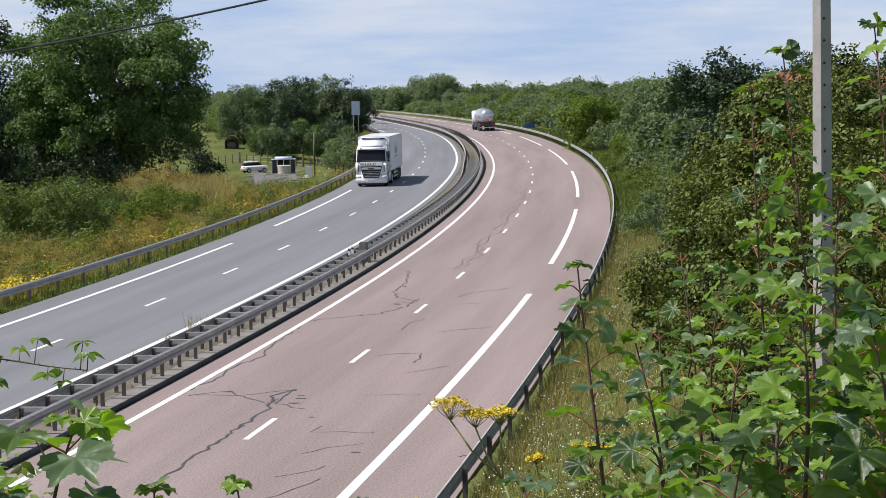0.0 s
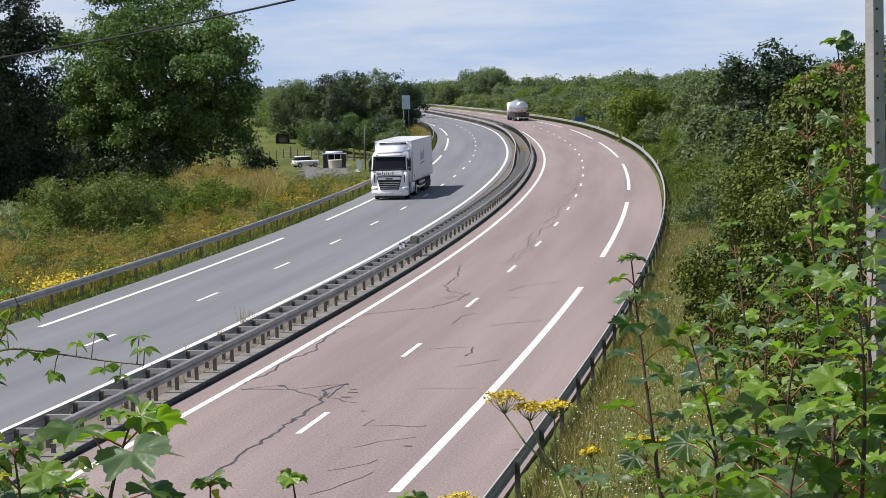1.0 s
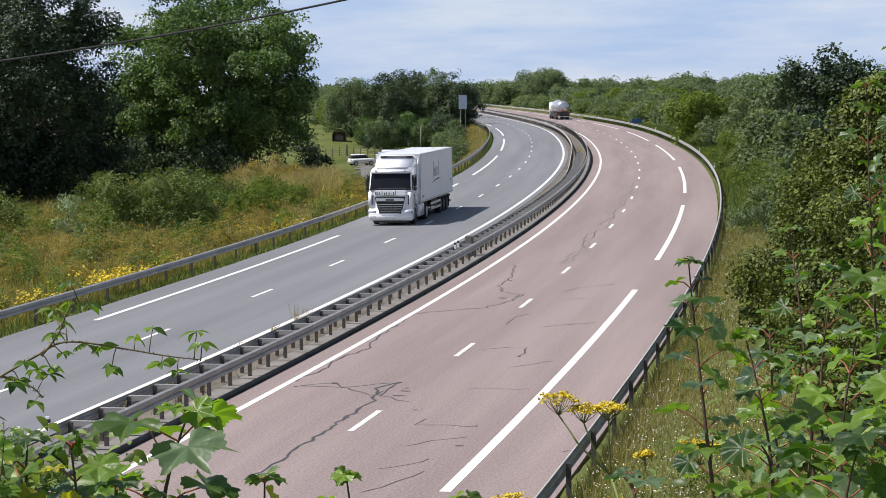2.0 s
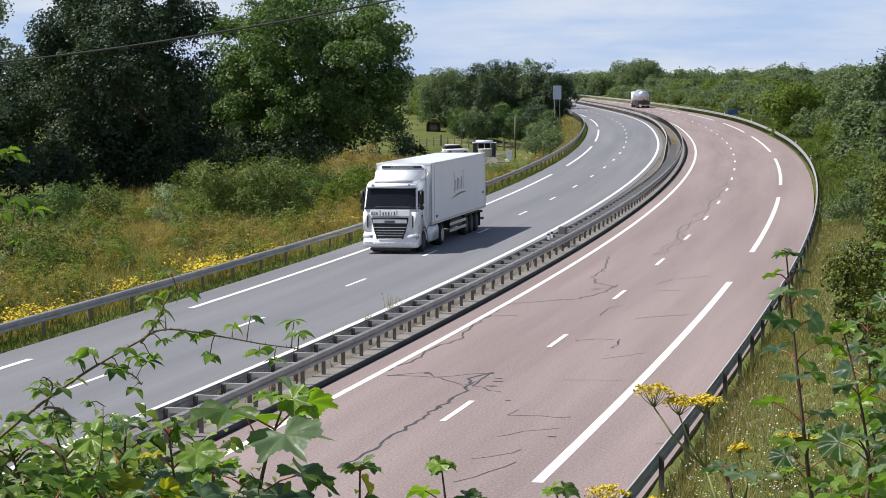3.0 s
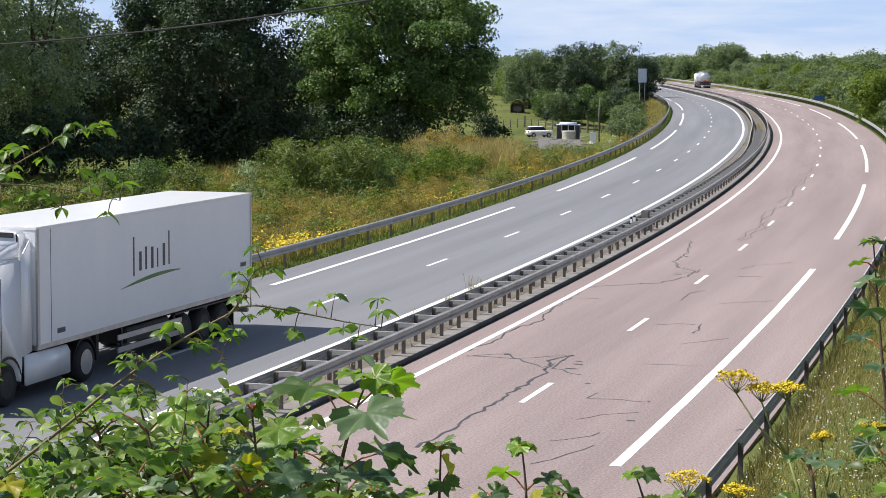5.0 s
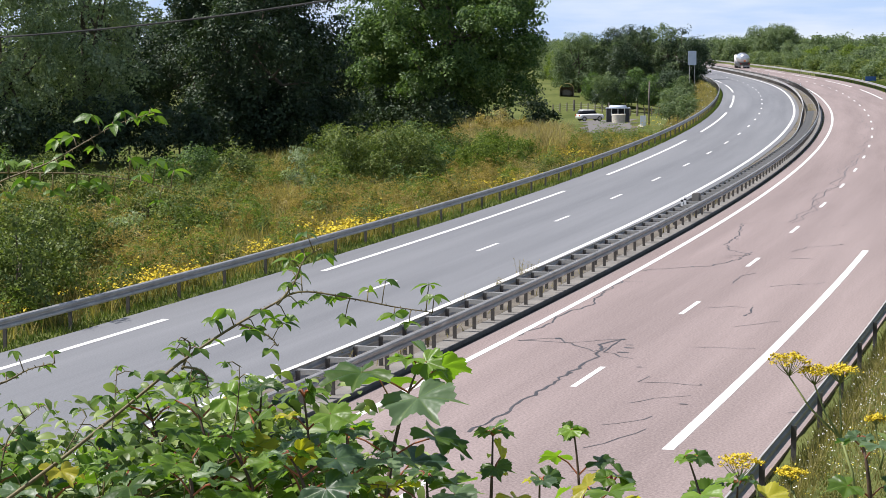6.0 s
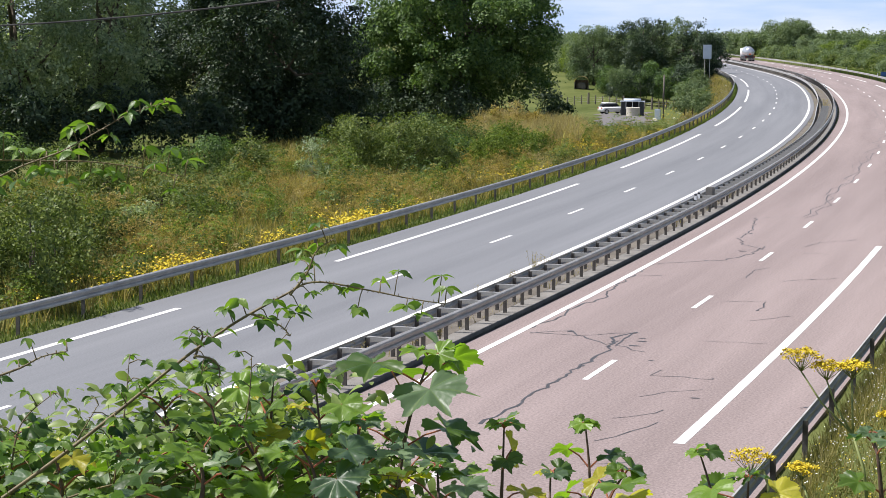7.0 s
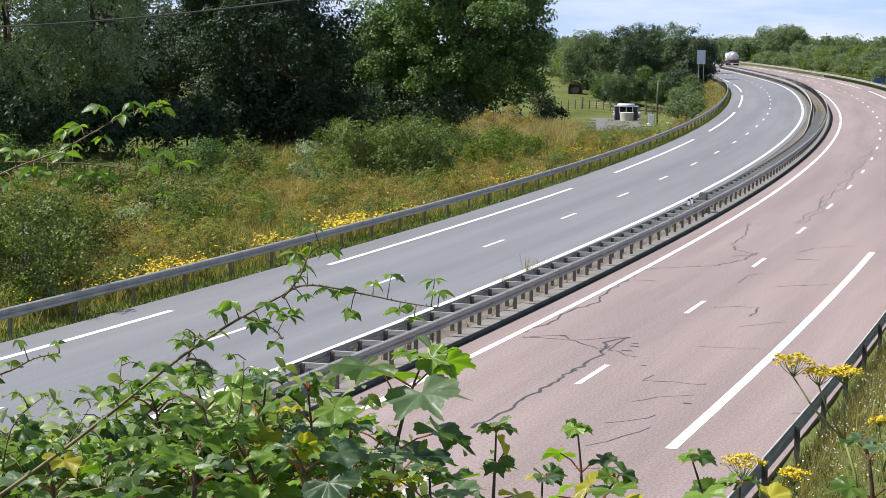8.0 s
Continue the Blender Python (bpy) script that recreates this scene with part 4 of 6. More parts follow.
def lathe_x(profile, sides=28, closed=True):
    """Turns (x, r) points about the x axis."""
    bm = bmesh.new()
    rings = [[bm.verts.new((x, r * math.cos(k * math.tau / sides), r * math.sin(k * math.tau / sides))) for k in range(sides)] for x, r in profile]
    pairs = list(zip(rings, rings[1:]))
    for a, b in pairs:
        for k in range(sides):
            bm.faces.new((a[k], b[k], b[(k + 1) % sides], a[(k + 1) % sides]))
    if closed:
        bm.faces.new(rings[0])
        bm.faces.new(rings[-1][::-1])
    bmesh.ops.recalc_face_normals(bm, faces=bm.faces[:])
    return bm


WHEELS = []  # wheel, place on its vehicle, radius, vehicle


def wheel(vehicle, x, y, r, w, rim_material, side):
    """side: which way the rim's face looks along x."""
    h = w / 2
    tyre = part("wheel", lathe_x([(-h, r * 0.6), (-h, r * 0.86), (-h * 0.8, r * 0.97), (-h * 0.4, r), (h * 0.4, r), (h * 0.8, r * 0.97), (h, r * 0.86), (h, r * 0.6)]), RUBBER, vehicle, "black rubber tyre", True)
    bm = lathe_x([(side * h * 0.2, r * 0.16), (side * h * 0.9, r * 0.2), (side * h * 0.75, r * 0.26), (side * h * 0.3, r * 0.42), (side * h * 0.85, r * 0.56), (side * h * 1.02, r * 0.62)])
    for k in range(8):
        a = k * math.tau / 8
        box_bm(bm, side * h * 0.55 - 0.02, side * h * 0.55 + 0.02, math.cos(a) * r * 0.34 - 0.02, math.cos(a) * r * 0.34 + 0.02, math.sin(a) * r * 0.34 - 0.02, math.sin(a) * r * 0.34 + 0.02)
    part("rim", bm, rim_material, tyre, "dusty steel rim")
    tyre.location = (x, y, r)
    WHEELS.append((tyre, (x, y, r), r, vehicle))
    return tyre


def arch(cy, r, n=9):
    return [(cy + r * math.cos(a), 0.5 + r * math.sin(a)) for a in np.linspace(0.0, math.pi, n)]


def strokes_logo(name, parent, x, y0, y1, z0, z1, axis_y, label, letters=7, y_front=0.0):
    """Plain dark strokes in the size of a word."""
    for k in range(letters):
        bm = bmesh.new()
        u0 = y0 + (y1 - y0) * (k + 0.18) / letters
        u1 = u0 + (y1 - y0) * (0.22, 0.4, 0.3, 0.4, 0.2, 0.4, 0.2)[k % 7] / letters
        top = z1 if k in (0, letters - 1) else z0 + (z1 - z0) * (0.62, 0.55, 0.66)[k % 3]
        pieces = [(u0, u1, z0 - ((z1 - z0) * 0.12 if k == 0 else 0), top)]
        for a, b, c, d in pieces:
            if axis_y:
                box_bm(bm, x - 0.004, x + 0.004, min(a, b), max(a, b), c, d)
            else:
                box_bm(bm, min(a, b), max(a, b), y_front - 0.004, y_front + 0.004, c, d)
        part(name, bm, LOGO_GREY, parent, label)


def arc_strip(points, width, thick, to3d):
    bm = bmesh.new()
    n = len(points)
    rows = []
    for i, (u, z) in enumerate(points):
        w = width * math.sin(math.pi * min(0.97, max(0.03, (i + 0.2) / n)))
        rows.append([bm.verts.new(to3d(u, z - w / 2, 0)), bm.verts.new(to3d(u, z + w / 2, 0)), bm.verts.new(to3d(u, z + w / 2, thick)), bm.verts.new(to3d(u, z - w / 2, thick))])
    for a, b in zip(rows, rows[1:]):
        for k in range(4):
            bm.faces.new((a[k], a[(k + 1) % 4], b[(k + 1) % 4], b[k]))
    bm.faces.new(rows[0][::-1]), bm.faces.new(rows[-1])
    bmesh.ops.recalc_face_normals(bm, faces=bm.faces[:])
    return bm


def semi_truck():
    t = new("semi_truck")
    tagged(t, "white articulated lorry with refrigerated trailer driving on grey asphalt", "lorry")
    # cab shell with wheel arch
    side = [(0.0, 0.62), (0.0, 1.0), (-0.02, 1.9), (-0.10, 2.18), (-0.32, 2.98), (-0.42, 3.12), (-0.75, 3.26), (-2.15, 3.34), (-2.15, 0.95), (-2.02, 0.5)] + arch(-1.42, 0.60)[::-1] + [(-0.80, 0.40), (-0.04, 0.36)]
    cab = part("cab", prism(side, -1.245, 1.245, 0.07, 3, lambda y, z: 1 - 0.035 * max(0, z - 1.9) if y > -1 else 1 - 0.02 * max(0, z - 1.9)), WHITE_PAINT, t, "white high-roof cab", True)
    part("bumper", prism([(0.09, 0.30), (0.11, 0.62), (0.07, 0.98), (-0.35, 0.98), (-0.78, 0.86), (-0.80, 0.36), (-0.4, 0.28)], -1.27, 1.27, 0.06, 3), WHITE_PAINT, cab, "white front bumper", True)
    part("lower_lip", block(-0.95, 0.95, -0.5, 0.06, 0.17, 0.31, 0.03), BLACK_TRIM, cab)
    # windscreen leans back and wraps round
    bm = bmesh.new()
    cols = 12
    low, high = [], []
    for k in range(cols + 1):
        u = -1 + 2 * k / cols
        bow = 0.07 * u ** 6
        low.append(bm.verts.new((u * 1.185, -0.045 - bow + 0.035, 2.10)))
        high.append(bm.verts.new((u * 1.15, -0.29 - bow + 0.035, 2.97)))
    for k in range(cols):
        bm.faces.new((low[k], low[k + 1], high[k + 1], high[k]))
    part("windscreen", bm, GLASS_DARK, cab, "dark tinted windscreen", True)
    part("windscreen_seal", block(-1.2, 1.2, -0.10, 0.005, 2.03, 2.12, 0.02), BLACK_TRIM, cab)
    for k, (x0, x1) in enumerate(((-0.95, -0.1), (-0.15, 0.7))):
        part("wiper", prism([(0.012, 2.12), (0.022, 2.13), (0.008, 2.152), (-0.002, 2.145)], x0, x1), BLACK_TRIM, cab)
    part("sun_visor", prism([(-0.20, 2.97), (-0.12, 2.98), (-0.20, 3.16), (-0.36, 3.20)], -1.12, 1.12, 0.02), WHITE_PAINT, cab, "white visor panel over the windscreen", True)
    for x in (-0.85, 0.85):
        part("marker_lamp", block(x - 0.06, x + 0.06, -0.22, -0.10, 3.10, 3.16, 0.02), LAMP_CLEAR, cab)
    # grille
    grille = part("grille", prism([(0.105, 0.66), (0.105, 1.62), (0.05, 1.68), (0.05, 0.60)], -0.88, 0.88, 0.03, 2, lambda y, z: 0.70 + 0.30 * min(1, max(0, (z - 0.6) / 0.55))), BLACK_TRIM, cab, "black trapezoid grille", True)
    for k in range(5):
        z = 0.70 + k * 0.125
        w = 0.56 + 0.052 * k
        part("slat", block(-w, w, 0.10, 0.135, z, z + 0.024, 0.008), SILVER, grille)
    part("badge_band", block(-0.80, 0.80, 0.10, 0.13, 1.40, 1.58, 0.02), SILVER, grille, "silver badge band")
    part("badge", block(-0.24, 0.24, 0.125, 0.14, 1.43, 1.53, 0.01), LOGO_GREY, grille, "dark badge strip")
    part("bonnet_panel", block(-0.92, 0.92, -0.02, 0.055, 1.70, 2.02, 0.03), WHITE_PAINT, cab)
    strokes_logo("print_mark", cab, 0, 0.50, -0.42, 1.76, 2.0, False, "dark printed mark", 7, 0.06)
    part("cab_print_sweep", arc_strip([(0.55 - 0.1 * i, 1.715 + 0.02 * math.sin(i * 0.3)) for i in range(11)], 0.03, 0.006, lambda u, z, k: (u, 0.058 + k, z)), LOGO_GREEN, cab)
    font = bpy.data.curves.new("fleet_number", "FONT")
    font.body, font.size, font.extrude = "826", 0.22, 0.003
    font.materials.append(LOGO_GREY)
    number = new("fleet_number", font)
    number.parent = cab
    number.matrix_local = pose(0.88, 0.062, 1.77, 90, 0, 180)
    part("number_plate", block(-0.27, 0.27, 0.10, 0.125, 0.42, 0.53, 0.005), LAMP_CLEAR, cab, "pale number plate")
    for sx in (-1, 1):
        lamp = part("headlight", prism([(0.10, 0.66), (0.09, 0.90), (-0.25, 0.92), (-0.30, 0.70)], min(sx * 0.78, sx * 1.275), max(sx * 0.78, sx * 1.275), 0.03, 2), LAMP_CLEAR, cab, "clear headlight", True)
        part("fog_lamp", block(min(sx * 0.80, sx * 1.18), max(sx * 0.80, sx * 1.18), 0.08, 0.118, 0.46, 0.56, 0.02), LAMP_CLEAR, cab)
        part("corner_deflector", prism([(0.03, 1.05), (0.03, 1.95), (-0.30, 2.0), (-0.30, 1.05)], min(sx * 0.98, sx * 1.275), max(sx * 0.98, sx * 1.275), 0.05, 2), WHITE_PAINT, cab, "white corner air deflector", True)
        part("deflector_slot", block(min(sx * 1.02, sx * 1.08), max(sx * 1.02, sx * 1.08), 0.02, 0.04, 1.2, 1.75, 0.01), CHASSIS, cab)
        part("side_window", prism([(-0.28, 2.10), (-0.45, 2.85), (-1.05, 2.85), (-1.08, 2.05)], min(sx * 1.19, sx * 1.252), max(sx * 1.19, sx * 1.252), 0.005), GLASS_DARK, cab, "dark side window")
        part("door_seam", block(min(sx * 1.24, sx * 1.249), max(sx * 1.24, sx * 1.249), -1.16, -1.145, 1.0, 2.95, 0), CHASSIS, cab)
        part("door_handle", block(min(sx * 1.24, sx * 1.275), max(sx * 1.24, sx * 1.275), -1.06, -0.93, 1.62, 1.72, 0.01), BLACK_TRIM, cab)
        mirror = part("mirror", block(min(sx * 1.28, sx * 1.47), max(sx * 1.28, sx * 1.47), -0.50, -0.26, 2.22, 2.90, 0.05), BLACK_TRIM, cab, "black mirror housing", True)
        part("lower_mirror", block(min(sx * 1.29, sx * 1.47), max(sx * 1.29, sx * 1.47), -0.48, -0.28, 1.98, 2.2, 0.04), BLACK_TRIM, mirror)
        part("mirror_arm", block(min(sx * 1.18, sx * 1.42), max(sx * 1.18, sx * 1.42), -0.42, -0.36, 2.02, 2.07, 0.01), BLACK_TRIM, mirror)
        part("step_well", block(min(sx * 1.15, sx * 1.26), max(sx * 1.15, sx * 1.26), -0.78, -0.45, 0.42, 0.60, 0.02), CHASSIS, cab)
        part("arch_lip", arc_strip([(y, z) for y, z in arch(-1.42, 0.63, 13)], 0.07, 0.02, lambda u, z, k: (sx * (1.235 + k), u, z)), BLACK_TRIM, cab)
        part("side_skirt", prism([(-2.25, 0.36), (-2.25, 1.08), (-4.30, 1.06), (-4.45, 0.90), (-4.45, 0.36)], min(sx * 1.18, sx * 1.25), max(sx * 1.18, sx * 1.25), 0.02), WHITE_PAINT, t, "white fuel tank skirt", True)
        part("side_fairing", prism([(-2.12, 1.05), (-2.12, 3.34), (-2.55, 3.72), (-2.58, 1.12)], min(sx * 1.19, sx * 1.245), max(sx * 1.19, sx * 1.245), 0.015), WHITE_PAINT, t, "white side air fairing", True)
        part("rear_mudguard", arc_strip([(y, z) for y, z in arch(-5.25, 0.60, 13)], 0.05, 0.30, lambda u, z, k: (sx * (0.92 + k), u, z)), BLACK_TRIM, t)
    part("roof_fairing", prism([(-0.55, 3.22), (-0.95, 3.36), (-1.75, 3.66), (-2.10, 3.72), (-2.18, 3.70), (-2.18, 3.30), (-0.75, 3.22)], -1.16, 1.16, 0.06, 3, lambda y, z: 1 - 0.22 * min(1, max(0, (y + 1.9) / 1.3))), WHITE_PAINT, t, "white sloping roof air deflector", True)
    part("chassis", block(-0.48, 0.48, -6.2, -0.6, 0.55, 0.95, 0.02), CHASSIS, t, "dark tractor chassis")
    # Dark filler block gives the deep shade between the skirts.
    part("axle_shadow_box", block(-1.1, 1.1, -4.3, -2.3, 0.35, 1.0, 0.02), CHASSIS, t, "dark block that fills the shaded space between the skirts")
    part("fifth_wheel", block(-0.5, 0.5, -5.7, -4.7, 0.95, 1.16, 0.03), CHASSIS, t)
    # trailer
    body = part("trailer_body", block(-1.30, 1.30, -15.75, -2.72, 1.16, 3.99, 0.025), WHITE_PANEL, t, "white insulated trailer box")
    part("roof_rail", block(-1.312, 1.312, -15.76, -2.71, 3.92, 4.0, 0.01), WHITE_PAINT, body)
    part("bottom_rail", block(-1.312, 1.312, -15.76, -2.71, 1.12, 1.24, 0.01), ALU, body, "aluminium bottom rail")
    for sx in (-1, 1):
        for y in (-2.78, -15.68):
            part("corner_post", block(sx * 1.29 - 0.03, sx * 1.29 + 0.03, y - 0.06, y + 0.06, 1.16, 3.97, 0.01), ALU, body)
        part("panel_seam", block(sx * 1.296 - 0.008, sx * 1.296 + 0.008, -3.42, -3.40, 1.24, 3.92, 0), CHASSIS, body)
        strokes_logo("print_mark", body, sx * 1.302, -7.75 if sx < 0 else -10.25, -10.25 if sx < 0 else -7.75, 2.45, 3.35, True, "large dark printed mark")
        part("trailer_print_sweep", arc_strip([((-7.1 - 0.36 * i), 2.02 + 0.30 * math.sin(0.20 + i * 0.155) - 0.006 * i) for i in range(11)], 0.10, 0.006, lambda u, z, k: (sx * (1.300 + k), u, z)), LOGO_GREEN, body, "green sweeping stroke")
        part("small_marking", block(sx * 1.301 - 0.004, sx * 1.301 + 0.004, -4.1, -3.7, 1.40, 1.52, 0), LOGO_GREY, body)
        part("small_marking", block(sx * 1.301 - 0.004, sx * 1.301 + 0.004, -15.30, -14.90, 1.9, 2.02, 0), LOGO_GREY, body)
        guard = part("side_guard", block(sx * 1.24 - 0.02, sx * 1.24 + 0.02, -10.9, -7.0, 0.78, 0.92, 0.01), ALU, t, "aluminium side guard rails")
        part("lower_rail", block(sx * 1.24 - 0.02, sx * 1.24 + 0.02, -10.9, -7.0, 0.46, 0.60, 0.01), ALU, guard)
        for y in (-7.3, -10.5):
            part("bracket", block(sx * 1.20 - 0.02, sx * 1.20 + 0.02, y - 0.04, y + 0.04, 0.46, 1.12, 0), CHASSIS, guard)
        part("landing_leg", block(sx * 0.85 - 0.07, sx * 0.85 + 0.07, -6.6, -6.45, 0.35, 1.12, 0.01), CHASSIS, t)
        part("mudguard", block(sx * 1.05 - 0.22, sx * 1.05 + 0.22, -14.35, -10.45, 1.02, 1.07, 0.01), BLACK_TRIM, t)
        part("mud_flap", block(sx * 1.05 - 0.22, sx * 1.05 + 0.22, -14.45, -14.42, 0.25, 1.05, 0), BLACK_TRIM, t)
        part("tail_light", block(sx * 0.95 - 0.18, sx * 0.95 + 0.18, -15.82, -15.76, 0.85, 0.98, 0.01), RED_LENS, t)
    part("trailer_frame", block(-0.55, 0.55, -15.60, -5.0, 0.85, 1.16, 0.02), CHASSIS, t, "dark trailer frame")
    part("underrun_bar", block(-1.2, 1.2, -15.80, -15.65, 0.48, 0.62, 0.02), ALU, t, "rear underrun bar")
    for x in (-0.6, 0.6):
        part("underrun_strut", block(x - 0.05, x + 0.05, -15.70, -15.60, 0.5, 1.0, 0), CHASSIS, t)
    part("pallet_box", block(-1.2, 1.2, -10.2, -7.6, 0.62, 1.02, 0.03), CHASSIS, t)
    for x in (-0.45, 0.0, 0.45):
        part("door_bar", block(x - 0.02, x + 0.02, -15.80, -15.75, 1.2, 3.9, 0), ALU, body)
    unit = part("cooling_unit", block(-1.05, 1.05, -2.74, -2.30, 2.2, 3.93, 0.06), WHITE_PAINT, t, "white cooling unit on the trailer front", True)
    part("unit_grille", block(-0.95, 0.95, -2.32, -2.28, 3.78, 3.90, 0.01), CHASSIS, unit)
    bm = bmesh.new()
    for k in range(10):
        box_bm(bm, -0.55 + k * 0.11, -0.49 + k * 0.11, -2.285, -2.277, 3.80, 3.88)
    part("unit_print", bm, ALU, unit, "row of small print bars")
    for x in (-1, 1):
        wheel(t, x * 1.06, -1.42, 0.50, 0.32, CHASSIS, x)
        wheel(t, x * 0.98, -5.25, 0.50, 0.56, ALU, x)
        for y in (-11.15, -12.45, -13.75):
            wheel(t, x * 1.04, y, 0.50, 0.38, CHASSIS, x)
    return t


def tank_truck():
    t = new("tank_truck")
    tagged(t, "silver tanker lorry driving away on reddish asphalt", "lorry")
    bm = bmesh.new()
    rings = []
    for y, r in ((-1.9, 0.9), (-2.0, 1.12), (-6.0, 1.22), (-10.2, 1.22), (-12.6, 1.15), (-12.9, 0.85), (-13.0, 0.2)):
        rings.append([bm.verts.new((r * math.cos(k * math.tau / 28), y, 2.32 + r * 0.98 * math.sin(k * math.tau / 28) - (0.10 if y < -12 else 0))) for k in range(28)])
    for a, b in zip(rings, rings[1:]):
        for k in range(28):
            bm.faces.new((a[k], a[(k + 1) % 28], b[(k + 1) % 28], b[k]))
    bm.faces.new(rings[0]), bm.faces.new(rings[-1][::-1])
    bmesh.ops.recalc_face_normals(bm, faces=bm.faces[:])
    tank = part("tank", bm, TANK_STEEL, t, "polished silver tank", True)
    for y in (-4.0, -7.0, -10.0):
        part("band", prism([(y, 3.46), (y - 0.12, 3.46), (y - 0.12, 3.52), (y, 3.52)], -0.35, 0.35), ALU, tank)
    part("walkway", block(-0.28, 0.28, -11.8, -2.6, 3.50, 3.58, 0.01), ALU, tank, "roof walkway")
    part("frame", block(-1.15, 1.15, -12.9, -0.4, 0.8, 1.22, 0.03), CHASSIS, t, "dark frame")
    part("rear_panel", block(-1.2, 1.2, -13.15, -12.95, 0.75, 1.35, 0.02), CHASSIS, t)
    part("underrun_bar", block(-1.2, 1.2, -13.2, -13.1, 0.45, 0.62, 0.02), ALU, t)
    for x in (-0.95, 0.95):
        part("tail_light", block(x - 0.2, x + 0.2, -13.21, -13.15, 0.95, 1.12, 0.01), RED_LENS, t)
    part("hazard_plate", block(-0.25, 0.25, -13.06, -13.0, 1.55, 1.85, 0.005), ORANGE, t, "orange plate")
    part("side_marker", block(1.16, 1.22, -12.9, -12.5, 1.3, 1.7, 0.01), ORANGE, t)
    part("ladder", block(-0.75, -0.70, -13.05, -13.0, 1.3, 3.1, 0), ALU, t)
    part("ladder", block(-0.35, -0.30, -13.05, -13.0, 1.3, 3.1, 0), ALU, t)
    cab = part("cab", block(-1.22, 1.22, -1.7, 0.3, 0.75, 3.1, 0.12), WHITE_PAINT, t, "white cab", True)
    part("side_locker", block(-1.22, -1.0, -9.0, -3.0, 0.5, 1.15, 0.03), CHASSIS, t)
    part("side_locker", block(1.0, 1.22, -9.0, -3.0, 0.5, 1.15, 0.03), CHASSIS, t)
    for x in (-1, 1):
        for y in (-0.7, -4.4, -9.2, -10.5, -11.8):
            wheel(t, x * 1.0, y, 0.5, 0.4, CHASSIS, x)
    return t


def suv():
    t = new("car")
    tagged(t, "small white sport utility car with dark windows in the yard", "car")
    body = part("body", prism([(2.15, 0.35), (2.15, 0.80), (1.9, 0.98), (1.05, 1.05), (-2.05, 1.02), (-2.15, 0.85), (-2.15, 0.35), (-1.75, 0.30), (-1.68, 0.55), (-1.35, 0.70), (-1.02, 0.55), (-0.95, 0.30), (0.95, 0.30), (1.02, 0.55), (1.35, 0.70), (1.68, 0.55), (1.75, 0.30)], -0.9, 0.9, 0.05, 2), WHITE_PAINT, t, "white body", True)
    part("cabin", prism([(1.05, 1.02), (0.45, 1.52), (-1.55, 1.55), (-2.02, 1.02)], -0.80, 0.80, 0.06, 2), GLASS_DARK, t, "dark windows", True)
    part("roof", prism([(0.50, 1.50), (0.35, 1.60), (-1.5, 1.63), (-1.75, 1.50)], -0.74, 0.74, 0.04, 2), WHITE_PAINT, t, "white roof", True)
    for y in (1.9, -2.1):
        for x in (-0.65, 0.65):
            part("headlight" if y > 0 else "tail_light", block(x - 0.18, x + 0.18, y - 0.02, y + 0.27 if y > 0 else y - 0.06, 0.72, 0.86, 0.0) if y > 0 else block(x - 0.18, x + 0.18, -2.18, -2.12, 0.75, 0.95, 0), LAMP_CLEAR if y > 0 else RED_LENS, t)
    for x in (-1, 1):
        for y in (1.35, -1.35):
            wheel(t, x * 0.80, y * 0.87, 0.34, 0.22, ALU, x)
    for ob in t.children:
        if ob.name.split(".")[0] in ("body", "cabin", "roof", "headlight", "tail_light"):
            ob.data.transform(Matrix.Diagonal((1, 0.87, 1, 1)))
    return t


TRUCK, TANKER, CAR = semi_truck(), tank_truck(), suv()

# ---- the yard beyond the bank ----
GROUND_AT = lambda x, y: float(ground_z([x], [y])[0])
CAR_XY = bearing(5.33, 288)
CAR_AT = pose(CAR_XY[0], CAR_XY[1], GROUND_AT(*CAR_XY) + 0.05, 0, 0, -62)
WOOD = surface("grey_weathered_wood", (0.10, 0.085, 0.07), (0.22, 0.19, 0.16), 0.9, 4.0, 40.0, 0.5)
DARK_SHED = surface("dark_metal_sheet", (0.05, 0.055, 0.06), (0.12, 0.125, 0.13), 0.6, 2.0, 20.0, 0.1)
SIGN_BACK = surface("pale_sign_back", (0.46, 0.52, 0.60), (0.60, 0.65, 0.72), 0.5, 1.0, 20.0, 0.05)
BLUE = surface("blue_enamel", (0.02, 0.07, 0.20), (0.04, 0.11, 0.30), 0.4, 3.0, 20.0, 0.0)
TILE_RED = surface("red_roof_tile", (0.20, 0.075, 0.05), (0.36, 0.14, 0.09), 0.85, 1.5, 20.0, 0.3)
RENDER_WALL = surface("cream_render", (0.50, 0.46, 0.38), (0.62, 0.58, 0.50), 0.9, 1.0, 20.0, 0.2)


def draped(name, yaw0, yaw1, d0, d1, material, label, category, lift=0.05, n=14):
    verts, faces = [], []
    for i in range(n + 1):
        for j in range(n + 1):
            v = i / n
            w = 0.18 * math.sin(i * 1.7) if j in (0, n) else 0
            x, y = bearing(yaw0 + (yaw1 - yaw0) * j / n + w, d0 + (d1 - d0) * v)
            verts.append((x, y, GROUND_AT(x, y) + lift))
    for i in range(n):
        for j in range(n):
            a = i * (n + 1) + j
            faces.append((a, a + n + 1, a + n + 2, a + 1)[::-1])
    return tagged(mesh_object(name, verts, faces, material), label, category, kind="structure")


draped("yard_pavement", 5.45, 4.05, 246, 292, SHOULDER, "worn grey asphalt yard below the bank", "yard")


